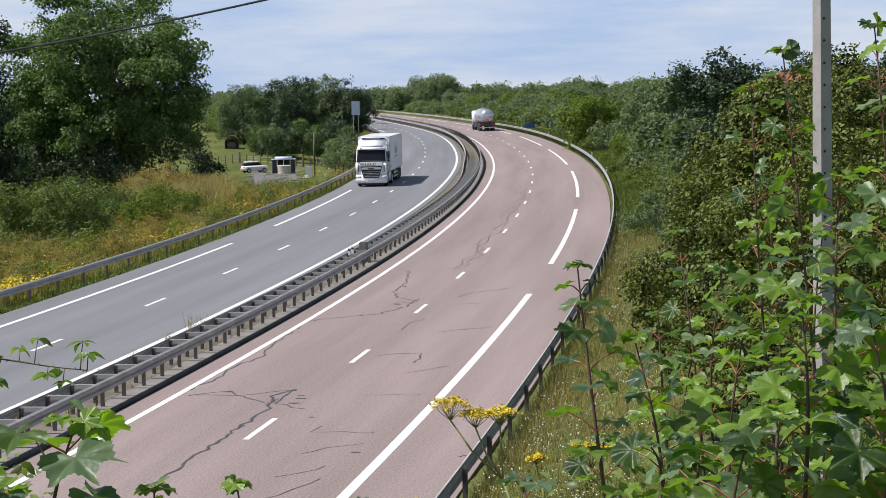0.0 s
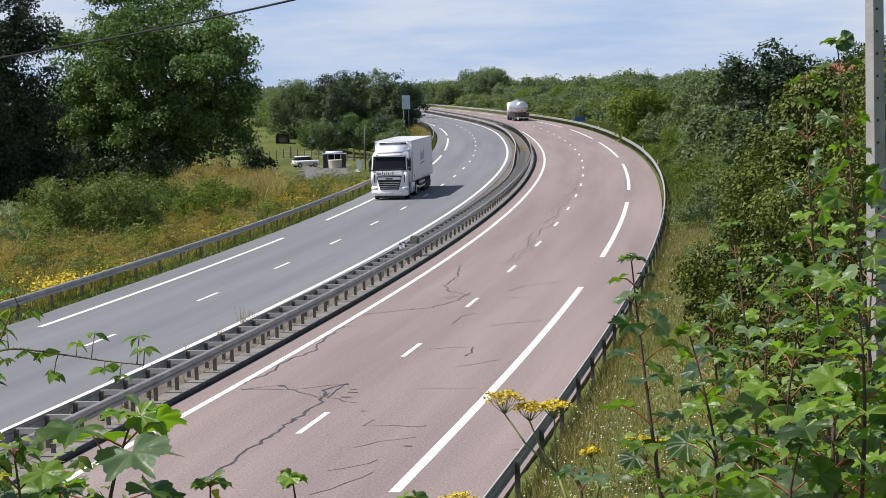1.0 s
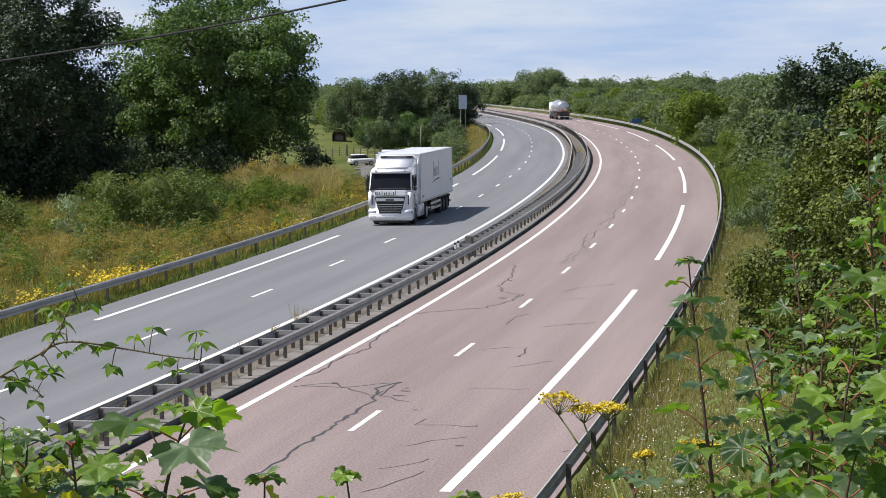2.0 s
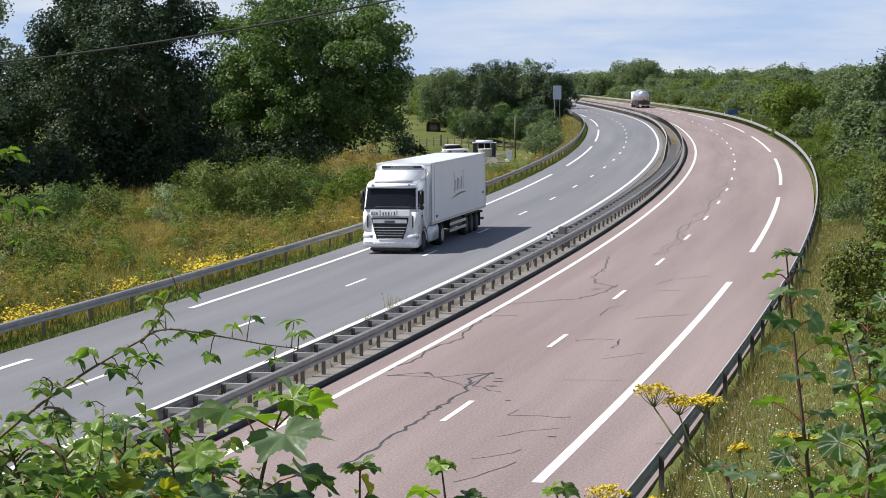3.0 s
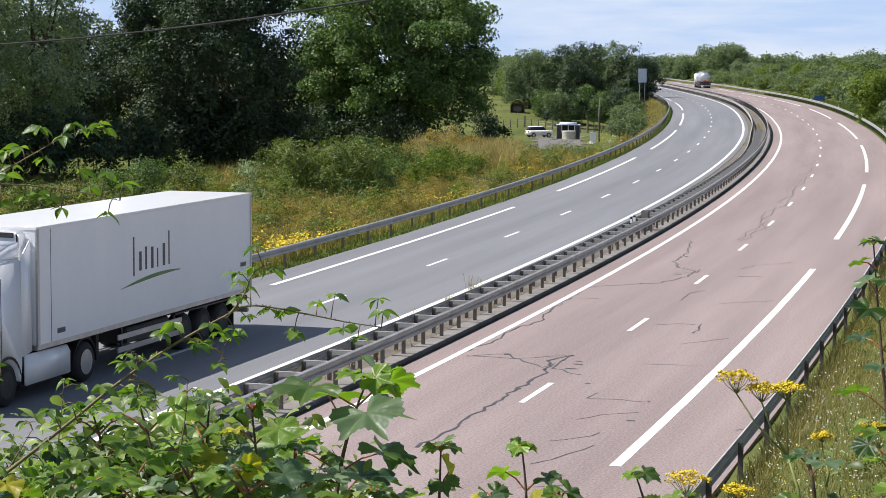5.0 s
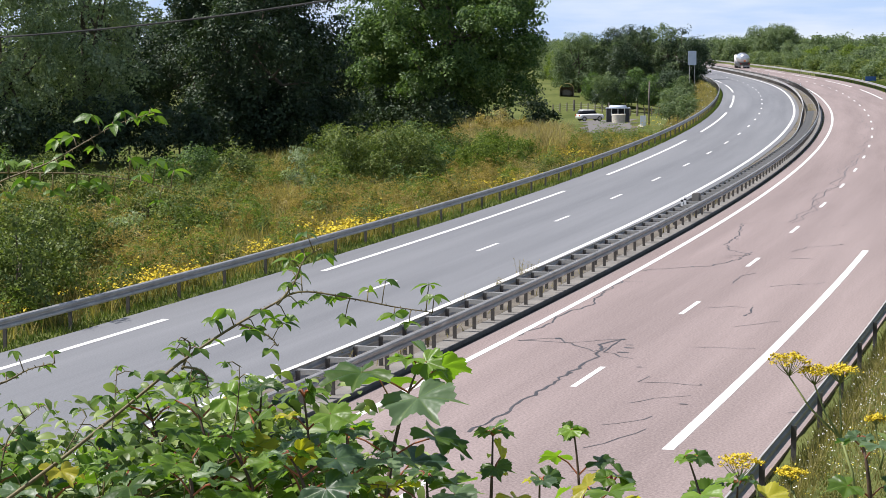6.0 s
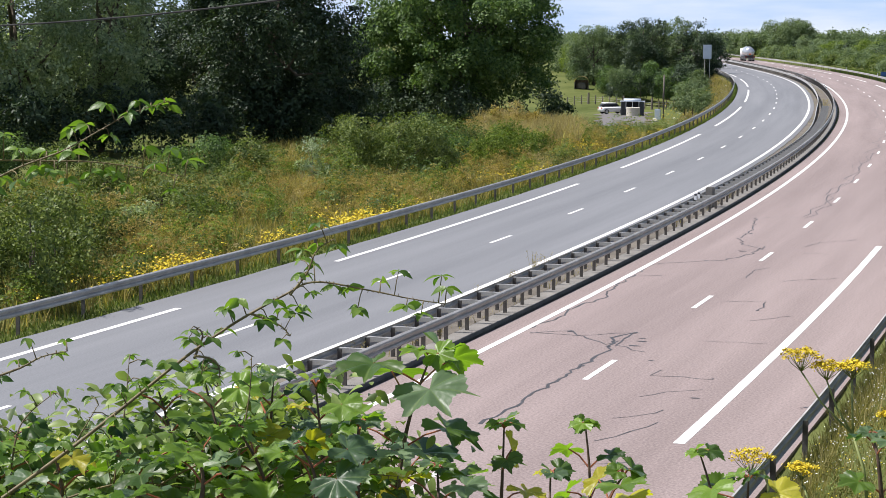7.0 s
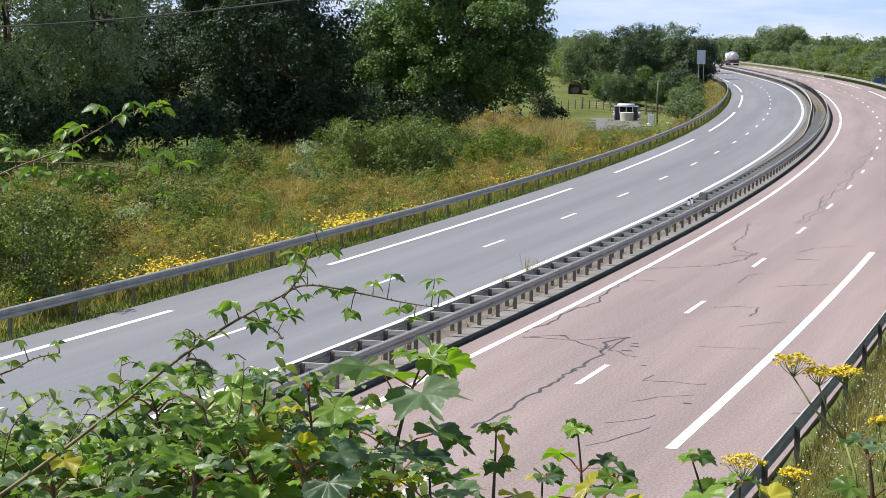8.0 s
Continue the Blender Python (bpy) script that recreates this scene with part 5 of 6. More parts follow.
def stand(ob, yaw, dist, turn=0.0, sink=0.03):
    x, y = bearing(yaw, dist)
    ob.matrix_basis = pose(x, y, GROUND_AT(x, y) - sink, 0, 0, turn)
    return ob


def kiosk():
    t = tagged(new("kiosk"), "dark metal kiosk with a white round tub before it", "kiosk")
    for x in (-1.55, 1.55):
        part("side_wall", block(x - 0.06, x + 0.06, -0.9, 1.0, 0, 2.05, 0.02), DARK_SHED, t)
    part("back_wall", block(-1.5, 1.5, 0.92, 1.0, 0, 2.0, 0.02), DARK_SHED, t)
    part("front_panel", block(-1.5, -0.9, -0.35, -0.27, 0, 2.0, 0.02), DARK_SHED, t)
    part("front_panel", block(0.9, 1.5, -0.35, -0.27, 0, 2.0, 0.02), DARK_SHED, t)
    part("window", block(-0.9, 0.9, -0.33, -0.29, 1.05, 1.9, 0.0), GLASS_DARK, t, "dark window")
    for x in (-0.9, 0.0, 0.9):
        part("mullion", block(x - 0.05, x + 0.05, -0.40, -0.28, 1.0, 2.0, 0.01), WHITE_PAINT, t)
    part("roof", prism([(-0.7, 2.02), (-0.2, 2.40), (0.6, 2.40), (1.05, 2.05)], -1.2, 1.2, 0.05), SIGN_BACK, t, "pale hipped roof", True)
    part("roof_edge", block(-1.7, 1.7, -1.0, 1.1, 2.0, 2.07, 0.02), SIGN_BACK, t)
    return t


stand(kiosk(), 4.50, 281, 6)
tub_bm = bmesh.new()
rings = []
for z, r in ((0, 0.92), (1.1, 0.95), (1.2, 0.99), (1.24, 0.95), (1.2, 0.86), (0.9, 0.84)):
    rings.append([tub_bm.verts.new((r * math.cos(k * math.tau / 28), r * math.sin(k * math.tau / 28), z)) for k in range(28)])
for a, b in zip(rings, rings[1:]):
    for k in range(28):
        tub_bm.faces.new((a[k], a[(k + 1) % 28], b[(k + 1) % 28], b[k]))
tub_bm.faces.new(rings[-1])
tub = tagged(part("round_tub", tub_bm, RENDER_WALL, None, "", True), "large cream round concrete tub beside the kiosk", "tub")
stand(tub, 4.48, 278.4)


def shelter():
    t = tagged(new("field_shelter"), "small arched animal shelter in the meadow", "shelter")
    bm = bmesh.new()
    rows = []
    for k in range(13):
        a = math.pi * k / 12
        for r in (1.2, 1.14):
            rows.append([bm.verts.new((r * math.cos(a), y, 1.15 + r * 0.85 * math.sin(a))) for y in (-1.3, 1.3)])
    for k in range(12):
        for off in (0, 1):
            a, b = rows[2 * k + off], rows[2 * k + 2 + off]
            bm.faces.new((a[0], a[1], b[1], b[0]))
    part("arched_roof", bm, GRASS_DRY, t, "pale arched roof", True)
    for x in (-1.12, 1.12):
        part("side_wall", block(x - 0.04, x + 0.04, -1.2, 1.2, 0, 1.25, 0.01), WOOD, t)
    part("back_wall", block(-1.1, 1.1, 1.1, 1.18, 0, 1.5, 0.01), WOOD, t)
    part("hay_bale", block(-0.8, 0.8, -0.7, 0.8, 0, 1.1, 0.2), WOOD, t)
    return t


stand(shelter(), 5.95, 335, 4)


def fence_post(r, h):
    bm = bmesh.new()
    tube(bm, [(0, 0, -0.3), (0.01, 0, h * 0.5), (0.03, 0.01, h)], [r, r * 0.95, r * 0.85], 8)
    return bm


fence = tagged(new("fence"), "old wooden post and wire fence round the meadow", "fence")
post_points = []
for k in range(17):
    yaw = 6.35 - 0.2 * k
    x, y = bearing(yaw, 308 + 4 * math.sin(k * 0.4))
    thick = k in (3, 8, 12)
    p = part("post", fence_post(0.18 if thick else 0.10, 1.75 if thick else 1.35), WOOD, fence)
    p.location = (x, y, GROUND_AT(x, y))
    post_points.append(Vector((x, y, GROUND_AT(x, y))))
for h in (0.4, 0.75, 1.05):
    bm = bmesh.new()
    tube(bm, [p + Vector((0, 0, h)) for p in post_points], [0.012] * len(post_points), 4)
    part("wire", bm, STEEL, fence)

bm = bmesh.new()
tube(bm, [(0, 0, -0.5), (0, 0, 3.0), (0.05, 0, 5.9)], [0.15, 0.13, 0.10], 10)
stand(tagged(part("wooden_pole", bm, WOOD, None, "", True), "bare dark wooden utility pole beside the yard", "utility pole"), 3.62, 272)
stand(tagged(part("grey_cabinet", block(-0.4, 0.4, -0.2, 0.2, 0, 1.4, 0.04), SIGN_BACK), "small grey roadside cabinet", "cabinet"), 3.78, 270)
rock = bmesh.new()
bmesh.ops.create_icosphere(rock, subdivisions=2, radius=0.55)
for v in rock.verts:
    v.co *= 0.8 + 0.4 * noise.noise(v.co * 2.0)
    v.co.z *= 0.75
stand(tagged(part("pale_boulder", rock, RENDER_WALL), "pale boulder on the bank beside the yard", "boulder"), 3.85, 262, 0, -0.2)


# ---- signs and markers along the road ----
def road_sign(s, d, w, h0, h1, label, face, turn=0.0):
    t = tagged(new("road_sign"), label, "road sign")
    for x in (-w * 0.3, w * 0.3):
        bm = bmesh.new()
        tube(bm, [(x, 0, -0.4), (x, 0, h1)], [0.06, 0.06], 8)
        part("sign_post", bm, STEEL, t)
    part("panel", block(-w / 2, w / 2, -0.10, -0.06, h0, h1, 0.02), face, t, "plain back of the panel")
    for z in (h0 + 0.25, h1 - 0.25):
        part("stiffener", block(-w / 2, w / 2, -0.06, -0.02, z - 0.04, z + 0.04, 0), STEEL, t)
    t.matrix_basis = road_frame(s, d) @ pose(0, 0, 0, 0, 0, turn)
    return t


road_sign(290, 18.4, 1.4, 2.7, 5.0, "tall grey-backed road sign on the outer verge", SIGN_BACK, 8)
road_sign(258, -6.9, 1.6, 0.7, 1.4, "low blue roadside panel behind the guardrail", BLUE)


def marker(m, label):
    t = tagged(new("marker_post"), label, "road marker", "small road markers")
    part("marker_body", block(-0.05, 0.05, -0.03, 0.03, 0.0, 0.34, 0.01), WHITE_PAINT, t)
    part("marker_cap", block(-0.052, 0.052, -0.032, 0.032, 0.20, 0.28, 0.0), BLACK_TRIM, t, "dark reflector band")
    t.matrix_basis = m
    return t


first = marker(road_frame(118, -6.1, 0.74), "small white marker post on the guardrail")
for s_m in (150, 185, 222, 262, 305, 350, 400):
    copy_thing(first, road_frame(s_m, -6.1, 0.74))
for s_m in (196, 204, 232, 262, 300):
    copy_thing(first, road_frame(s_m, 5.0, 0.74))
for s_m in (41.0, 41.9):
    copy_thing(first, road_frame(s_m, 5.15, 0.74))
copy_thing(first, road_frame(-5.8, 5.62, 0.6))
copy_thing(first, road_frame(-6.6, 5.95, 0.5))
tagged(part("concrete_block", block(-0.18, 0.18, -0.25, 0.25, -0.1, 1.0, 0.04), CONCRETE), "weathered concrete block between the median rails", "concrete block").matrix_basis = road_frame(45.5, 5.2)

# tall dry weeds in the median
def weed(s, d, height, n, seed, name="median_weed"):
    rng = np.random.default_rng(seed)
    bm = bmesh.new()
    tips = []
    for k in range(n):
        a = rng.random() * math.tau
        l = height * (0.5 + 0.5 * rng.random())
        lean = 0.35 * rng.random()
        tip = Vector((math.cos(a) * lean * l, math.sin(a) * lean * l, l))
        tube(bm, [(0.02 * rng.normal(), 0.02 * rng.normal(), 0), tip * 0.5 + Vector((0, 0, 0.06)), tip], [0.006, 0.005, 0.003], 4)
        tips += [tip * u for u in (0.6, 0.75, 0.85, 0.95, 1.0)]
    t = tagged(new(name), "tall dry weed growing between the median rails", "weed", "median weeds")
    tagged(part("stalk", bm, GRASS_DRY, t), kind="stuff")
    c = np.repeat(np.array(tips), 4, 0) + rng.normal(size=(len(tips) * 4, 3)) * 0.04
    v, tr = leaf_arrays(c, rng.normal(size=c.shape) + [0, 0, 0.5], 0.02 + 0.025 * rng.random(len(c)), rng)
    leaves = new("foliage", raw_mesh("foliage", v, tr, GRASS_DRY))
    leaves.parent = t
    t.matrix_basis = road_frame(s, d, -0.03)


WEED_S = 15.6
for k, (s_w, d_w, h_w) in enumerate(((WEED_S, 6.0, 1.2), (WEED_S + 1.2, 6.2, 0.9), (WEED_S + 2.4, 6.2, 0.8), (WEED_S - 1.0, 6.3, 0.6), (36, 5.1, 0.7), (10.5, 6.3, 0.6), (7, 6.2, 0.5), (14.5, 6.4, 0.5), (1.0, 5.1, 0.7), (-2.5, 5.3, 0.8), (52, 5.2, 0.6), (3.5, 5.2, 0.5), (150, 5.6, 0.8), (156, 5.8, 0.9), (163, 5.6, 0.8), (172, 5.7, 0.7))):
    weed(s_w, d_w, h_w, 8, 700 + k)

# ---- house behind the hedge ----
def house():
    t = tagged(new("house"), "cream house with a red tiled roof behind the hedge", "house")
    part("wall", block(-5, 5, -3.5, 3.5, -1, 4.0, 0.02), RENDER_WALL, t, "cream rendered walls")
    bm = prism([(-3.9, 3.9), (0, 6.2), (3.9, 3.9), (0, 6.05)], -5.3, 5.3)
    part("roof", bm, TILE_RED, t, "red tiled roof")
    part("gable", prism([(-3.5, 3.95), (0, 6.0), (3.5, 3.95)], -4.95, 4.95), RENDER_WALL, t)
    part("chimney", block(2.5, 3.1, -0.4, 0.4, 5.4, 6.9, 0.03), TILE_RED, t)
    return t


stand(house(), -11.95, 120, 12, -0.6)

# ---- concrete pole and cable ----
POLE = bearing(-10.85, 26)
bm = bmesh.new()
rows = []
for u in np.linspace(0, 1, 9):
    w, z = 0.118 - 0.03 * u, 11.2 * u - 0.6
    rows.append([bm.verts.new((x * w, y * w * 0.7, z)) for x, y in ((-1, -1), (1, -1), (1, 1), (-1, 1))])
for a, b in zip(rows, rows[1:]):
    for k in range(4):
        bm.faces.new((a[k], a[(k + 1) % 4], b[(k + 1) % 4], b[k]))
bm.faces.new(rows[0][::-1]), bm.faces.new(rows[-1])
bmesh.ops.bevel(bm, geom=[e for e in bm.edges if abs((e.verts[0].co - e.verts[1].co).z) > 0.5], offset=0.02, segments=2, affect="EDGES")
POLE_CONCRETE = surface("pole_concrete", (0.26, 0.255, 0.24), (0.42, 0.41, 0.39), 0.9, 2.0, 45.0, 0.6)
pole = tagged(new("concrete_pole"), "square grey concrete utility pole with small holes", "utility pole")
part("shaft", bm, POLE_CONCRETE, pole, "rough grey concrete shaft")
for k in range(26):
    part("hole", block(-0.05, -0.028, -0.085, -0.05, 3.0 + k * 0.28, 3.03 + k * 0.28, 0), CHASSIS, pole)
pole.matrix_basis = pose(POLE[0], POLE[1], GROUND_AT(*POLE), 0, 0, 38)


def spot(yaw, pitch, dist):
    """A place seen from the viewpoint in that direction, at that distance."""
    a, b = radians(yaw), radians(pitch)
    return Vector((-math.sin(a) * math.cos(b), math.cos(a) * math.cos(b), math.sin(b))) * dist + Vector((0, 0, EYE_Z))


SHEATH = surface("weathered_cable_sheath", (0.03, 0.03, 0.03), (0.07, 0.07, 0.068), 0.85, 3.0, 30.0, 0.1, spec=0.1)


def cable(a, b, sag, r, label):
    bm = bmesh.new()
    pts = [a.lerp(b, u) - Vector((0, 0, sag * 4 * u * (1 - u))) for u in np.linspace(0, 1, 60)]
    tube(bm, pts, [r] * 60, 6)
    return tagged(part("cable", bm, SHEATH, None, "", True), label, "cable")


CABLE_END = bearing(27, 40)
cable(Vector((CABLE_END[0], CABLE_END[1], 8.02)), Vector((POLE[0], POLE[1], 10.855)), 0.804, 0.017, "black overhead cable strung from the concrete pole")

# ---- plants close to the viewpoint ----
STEM_BROWN = surface("young_bark", (0.05, 0.03, 0.02), (0.13, 0.08, 0.05), 0.7, 12.0, 60.0, 0.3)
PETIOLE = surface("red_leaf_stalk", (0.22, 0.05, 0.03), (0.34, 0.12, 0.05), 0.5, 12.0, 60.0, 0.0)
CANE = surface("bramble_cane", (0.09, 0.06, 0.03), (0.20, 0.16, 0.06), 0.6, 20.0, 60.0, 0.2)
STALK_GREEN = surface("green_stalk", (0.12, 0.16, 0.04), (0.24, 0.26, 0.08), 0.6, 10.0, 60.0, 0.0)


def near_leaf(name, dark, light, vein):
    """Leaf surface with a waxy upper side, light through it and fine relief."""
    m = foliage(name, dark, light, 0.42, 0.36, 0.42, (2.1, 2.4, 0.7))
    nt = m.node_tree
    bsdf = nt.nodes["Principled BSDF"]
    info = nt.nodes.new("ShaderNodeObjectInfo")
    for n in nt.nodes:
        if n.bl_idname == "ShaderNodeMix":
            nt.links.new(info.outputs["Random"], n.inputs["A"])
    coord = nt.nodes.new("ShaderNodeTexCoord")
    fine = node(nt, "ShaderNodeTexNoise", Scale=6.0, Detail=1.0)
    nt.links.new(coord.outputs["Object"], fine.inputs["Vector"])
    if vein:
        # pale main veins that fan out from the stalk
        fan = nt.nodes.new("ShaderNodeTexGradient")
        fan.gradient_type = "RADIAL"
        nt.links.new(coord.outputs["Object"], fan.inputs["Vector"])
        lines = nt.nodes.new("ShaderNodeValToRGB")
        stops = lines.color_ramp.elements
        stops[0].position, stops[0].color, stops[1].position, stops[1].color = 0.0, (0, 0, 0, 1), 1.0, (0, 0, 0, 1)
        for mid in (0.061, 0.439, 0.60, 0.75, 0.90):
            for off, v in ((-0.009, 0), (0, 1), (0.009, 0)):
                stops.new(mid + off).color = (v, v, v, 1)
        nt.links.new(fan.outputs["Fac"], lines.inputs[0])
        pale = nt.nodes.new("ShaderNodeMixRGB")
        pale.inputs["Color2"].default_value = (0.17, 0.24, 0.06, 1)
        scale_down = nt.nodes.new("ShaderNodeMath")
        scale_down.operation = "MULTIPLY"
        scale_down.inputs[1].default_value = 0.55
        nt.links.new(lines.outputs[0], scale_down.inputs[0])
        nt.links.new(scale_down.outputs[0], pale.inputs["Fac"])
        ramp = [n for n in nt.nodes if n.bl_idname == "ShaderNodeValToRGB"][0]
        nt.links.new(ramp.outputs[0], pale.inputs["Color1"])
        nt.links.new(pale.outputs[0], bsdf.inputs["Base Color"])
    bump = node(nt, "ShaderNodeBump", Strength=0.1, Distance=0.03)
    nt.links.new(fine.outputs["Fac"], bump.inputs["Height"])
    nt.links.new(bump.outputs[0], bsdf.inputs["Normal"])
    return m


SYCAMORE = near_leaf("sycamore_leaf", (0.014, 0.042, 0.009), (0.20, 0.32, 0.04), 1)
# Paler, bluer copy of the leaf: the sky's reflection is put into its colour.
SYCAMORE_SHEEN = near_leaf("sky_sheen_leaf", (0.026, 0.064, 0.03), (0.21, 0.29, 0.15), 1)
YELLOWING = near_leaf("yellowing_leaf", (0.28, 0.25, 0.02), (0.46, 0.42, 0.05), 1)
BRAMBLE = near_leaf("bramble_leaf", (0.04, 0.09, 0.016), (0.19, 0.28, 0.05), 0)


def palmate_mesh(seed):
    """A five-lobed toothed leaf of unit size, stalk end at the origin, pleated along its veins."""
    rng = np.random.default_rng(seed)
    lobes = [(0, 1.0, 26), (54, 0.92, 26), (-54, 0.92, 26), (112, 0.66, 24), (-112, 0.66, 24)]
    n = 60
    me_v, me_f = [(0, 0, 0)], []
    cup = 0.14 + 0.14 * rng.random()
    droop = 0.05 + 0.17 * rng.random()
    for ring in (0.45, 0.8, 1.0):
        for k in range(n):
            a = -150 + 300 * k / (n - 1)
            r = 0.76
            for mid, size, w in lobes:
                size *= 1 + 0.06 * rng.normal() if ring == 1.0 else 1
                d = abs(a - mid)
                r = max(r, size * max(0.0, 1 - 0.62 * (d / w) ** 1.15))
            if abs(a) > 125:
                r *= 1 - 0.45 * (abs(a) - 125) / 25
            tooth = 1 + (0.06 if k % 2 else -0.03) * (ring == 1.0)
            r = r * tooth * ring if ring == 1.0 else (0.35 + 0.65 * r) * ring * (0.9 if ring > 0.5 else 1.0) * min(1, r + 0.30)
            vein = min(abs(a - mid) for mid, _, _ in lobes)
            z = cup * r * min(1, vein / 22) - droop * r * r * (1 if abs(a) < 70 else 0.8) + 0.012 * rng.normal() * ring
            t = radians(a)
            me_v.append((math.sin(t) * r * 0.68, math.cos(t) * r * 0.66, z * 0.7))
    for k in range(n - 1):
        me_f.append((0, 1 + k + 1, 1 + k))
        for q in range(2):
            o = 1 + q * n
            me_f.append((o + k, o + k + 1, o + n + k + 1, o + n + k))
    me = bpy.data.meshes.new("leaf")
    me.from_pydata(me_v, [], me_f)
    me.polygons.foreach_set("use_smooth", [True] * len(me.polygons))
    return me


def oval_mesh(seed):
    rng = np.random.default_rng(seed)
    v, f, n = [], [], 7
    for i in range(n + 1):
        u = i / n
        w = 0.24 * math.sin(math.pi * u ** 0.85) * (1 + 0.10 * (i % 2)) + 0.004
        z = -0.35 * u * u
        v += [(-w, u, z + w * 0.35), (0, u, z), (w, u, z + w * 0.35)]
    for i in range(n):
        a, b = 3 * i, 3 * i + 3
        f += [(a, a + 1, b + 1, b), (a + 1, a + 2, b + 2, b + 1)]
    me = bpy.data.meshes.new("leaflet")
    me.from_pydata(v, [], f)
    me.polygons.foreach_set("use_smooth", [True] * len(me.polygons))
    return me


def with_material(me, material):
    me = me.copy()
    me.materials.append(material)
    return me


PALM = [with_material(palmate_mesh(60 + k), m) for k in range(5) for m in (SYCAMORE, SYCAMORE, SYCAMORE_SHEEN)] + [with_material(palmate_mesh(66), YELLOWING)]
OVAL = [with_material(oval_mesh(80 + k), BRAMBLE) for k in range(4)]


def leaf_pose(at, out, up, size, rng, roll=0.42):
    """The leaf's tip points along out, its upper face along up."""
    y = out.normalized()
    z = (up - y * up.dot(y)).normalized()
    z = (z + Vector(rng.normal(size=3)) * roll).normalized()
    z = (z - y * z.dot(y)).normalized()
    x = y.cross(z)
    m = Matrix((x, y, z)).transposed().to_4x4()
    return Matrix.Translation(at) @ m @ Matrix.Diagonal((size, size, size, 1))


def sapling(base, tip, nodes, size, seed, label="young sycamore shoot with large lobed leaves on the bank", spread=1.05, r=0.006, first=0.25, group="sycamore shoots"):
    """A straight shoot with leaves in crossed pairs, smaller towards the tip."""
    rng = np.random.default_rng(seed)
    t = tagged(new("sycamore_shoot"), label, "sapling", group)
    bend = Vector(rng.normal(size=3)) * 0.03
    line = [base.lerp(tip, u) + bend * math.sin(math.pi * u) for u in np.linspace(0, 1, 9)]
    bm = bmesh.new()
    tube(bm, line, [r * (1.2 - 0.85 * u) for u in np.linspace(0, 1, 9)], 7)
    part("stem", bm, STEM_BROWN, t, smooth=True)
    turn = rng.random() * math.pi
    kinds = PALM if group.startswith("low") else PALM[:-1]
    for k in range(nodes):
        u = first + (1 - first) * k / max(1, nodes - 1)
        at = base.lerp(tip, u) + bend * math.sin(math.pi * u)
        turn += math.pi / 2 + 0.3 * rng.normal()
        last = k == nodes - 1
        for side in range(4 if last else 2):
            a = turn + side * (math.pi / 2 if last else math.pi) + 0.2 * rng.normal()
            grow = (1.05 - 0.5 * max(0, u - 0.55) / 0.45) * (0.75 + 0.45 * rng.random())
            flat = Vector((math.cos(a), math.sin(a), 0))
            stalk = (flat + Vector((0, 0, 0.45 + 0.3 * rng.random()))) * size * (0.75 if not last else 0.35) * spread * grow
            end = at + stalk
            bm = bmesh.new()
            tube(bm, [at, at + stalk * 0.5 + Vector((0, 0, 0.008)), end], [0.0026, 0.0022, 0.002], 5)
            part("leaf_stalk", bm, PETIOLE, t)
            out = flat + Vector((0, 0, 0.05 - 0.45 * rng.random()))
            up = Vector((0, 0, 1)) + flat * 0.35
            ob = new("leaf", kinds[int(rng.integers(len(kinds)))])
            ob.parent = t
            ob.matrix_local = leaf_pose(end, out, up, size * grow * 1.12, rng)
    return t


RIGHT = [  # tip direction, foot direction, distance, pairs, leaf size
    ((-4.14, -5.09), (-4.89, -11.91), 6.0, 8, 0.15), ((-5.73, -7.12), (-6.45, -11.91), 6.2, 6, 0.15), ((-6.97, -4.16), (-7.68, -11.90), 6.8, 9, 0.15),
    ((-8.85, -7.13), (-8.71, -11.90), 5.2, 6, 0.17), ((-9.97, 0.90), (-11.16, -11.86), 6.6, 15, 0.15), ((-9.07, -0.11), (-9.89, -11.88), 7.0, 14, 0.155),
    ((-12.51, 1.54), (-12.41, -11.83), 6.0, 14, 0.16), ((-11.55, -2.69), (-11.79, -11.84), 5.6, 11, 0.16), ((-6.38, -6.48), (-6.74, -11.91), 7.2, 6, 0.15),
    ((-10.52, -6.18), (-10.52, -11.87), 5.0, 7, 0.16), ((-8.19, -5.21), (-8.29, -11.90), 7.4, 8, 0.16), ((-7.67, -9.69), (-7.80, -12.22), 5.5, 4, 0.16),
    ((-9.95, -9.36), (-9.93, -12.19), 4.9, 4, 0.16), ((-11.64, -8.39), (-11.63, -12.16), 5.2, 5, 0.17), ((-4.80, -10.00), (-5.02, -12.23), 6.4, 3, 0.14),
    ((-7.33, -7.77), (-7.29, -12.22), 6.6, 6, 0.16), ((-11.00, -4.27), (-11.05, -11.86), 7.2, 9, 0.16), ((-12.40, -6.49), (-12.46, -12.14), 5.0, 7, 0.17),
    ((-6.18, -10.17), (-6.32, -12.23), 5.6, 3, 0.15), ((-8.91, -10.31), (-8.89, -12.36), 4.8, 3, 0.16),
    ((-13.64, -1.61), (-13.78, -11.79), 5.8, 11, 0.16), ((-9.44, -2.83), (-9.70, -11.88), 7.6, 11, 0.16), ((-2.42, -11.10), (-2.72, -12.85), 5.6, 3, 0.12),
]
for k, (tip, foot, dist, pairs, size) in enumerate(RIGHT):
    a, b = spot(*foot, dist), spot(*tip, dist)
    low = a + (a - b) * 0.12
    sapling(low, b, max(3, round(pairs * 1.15)), size * 0.64, 1000 + k, first=0.12)

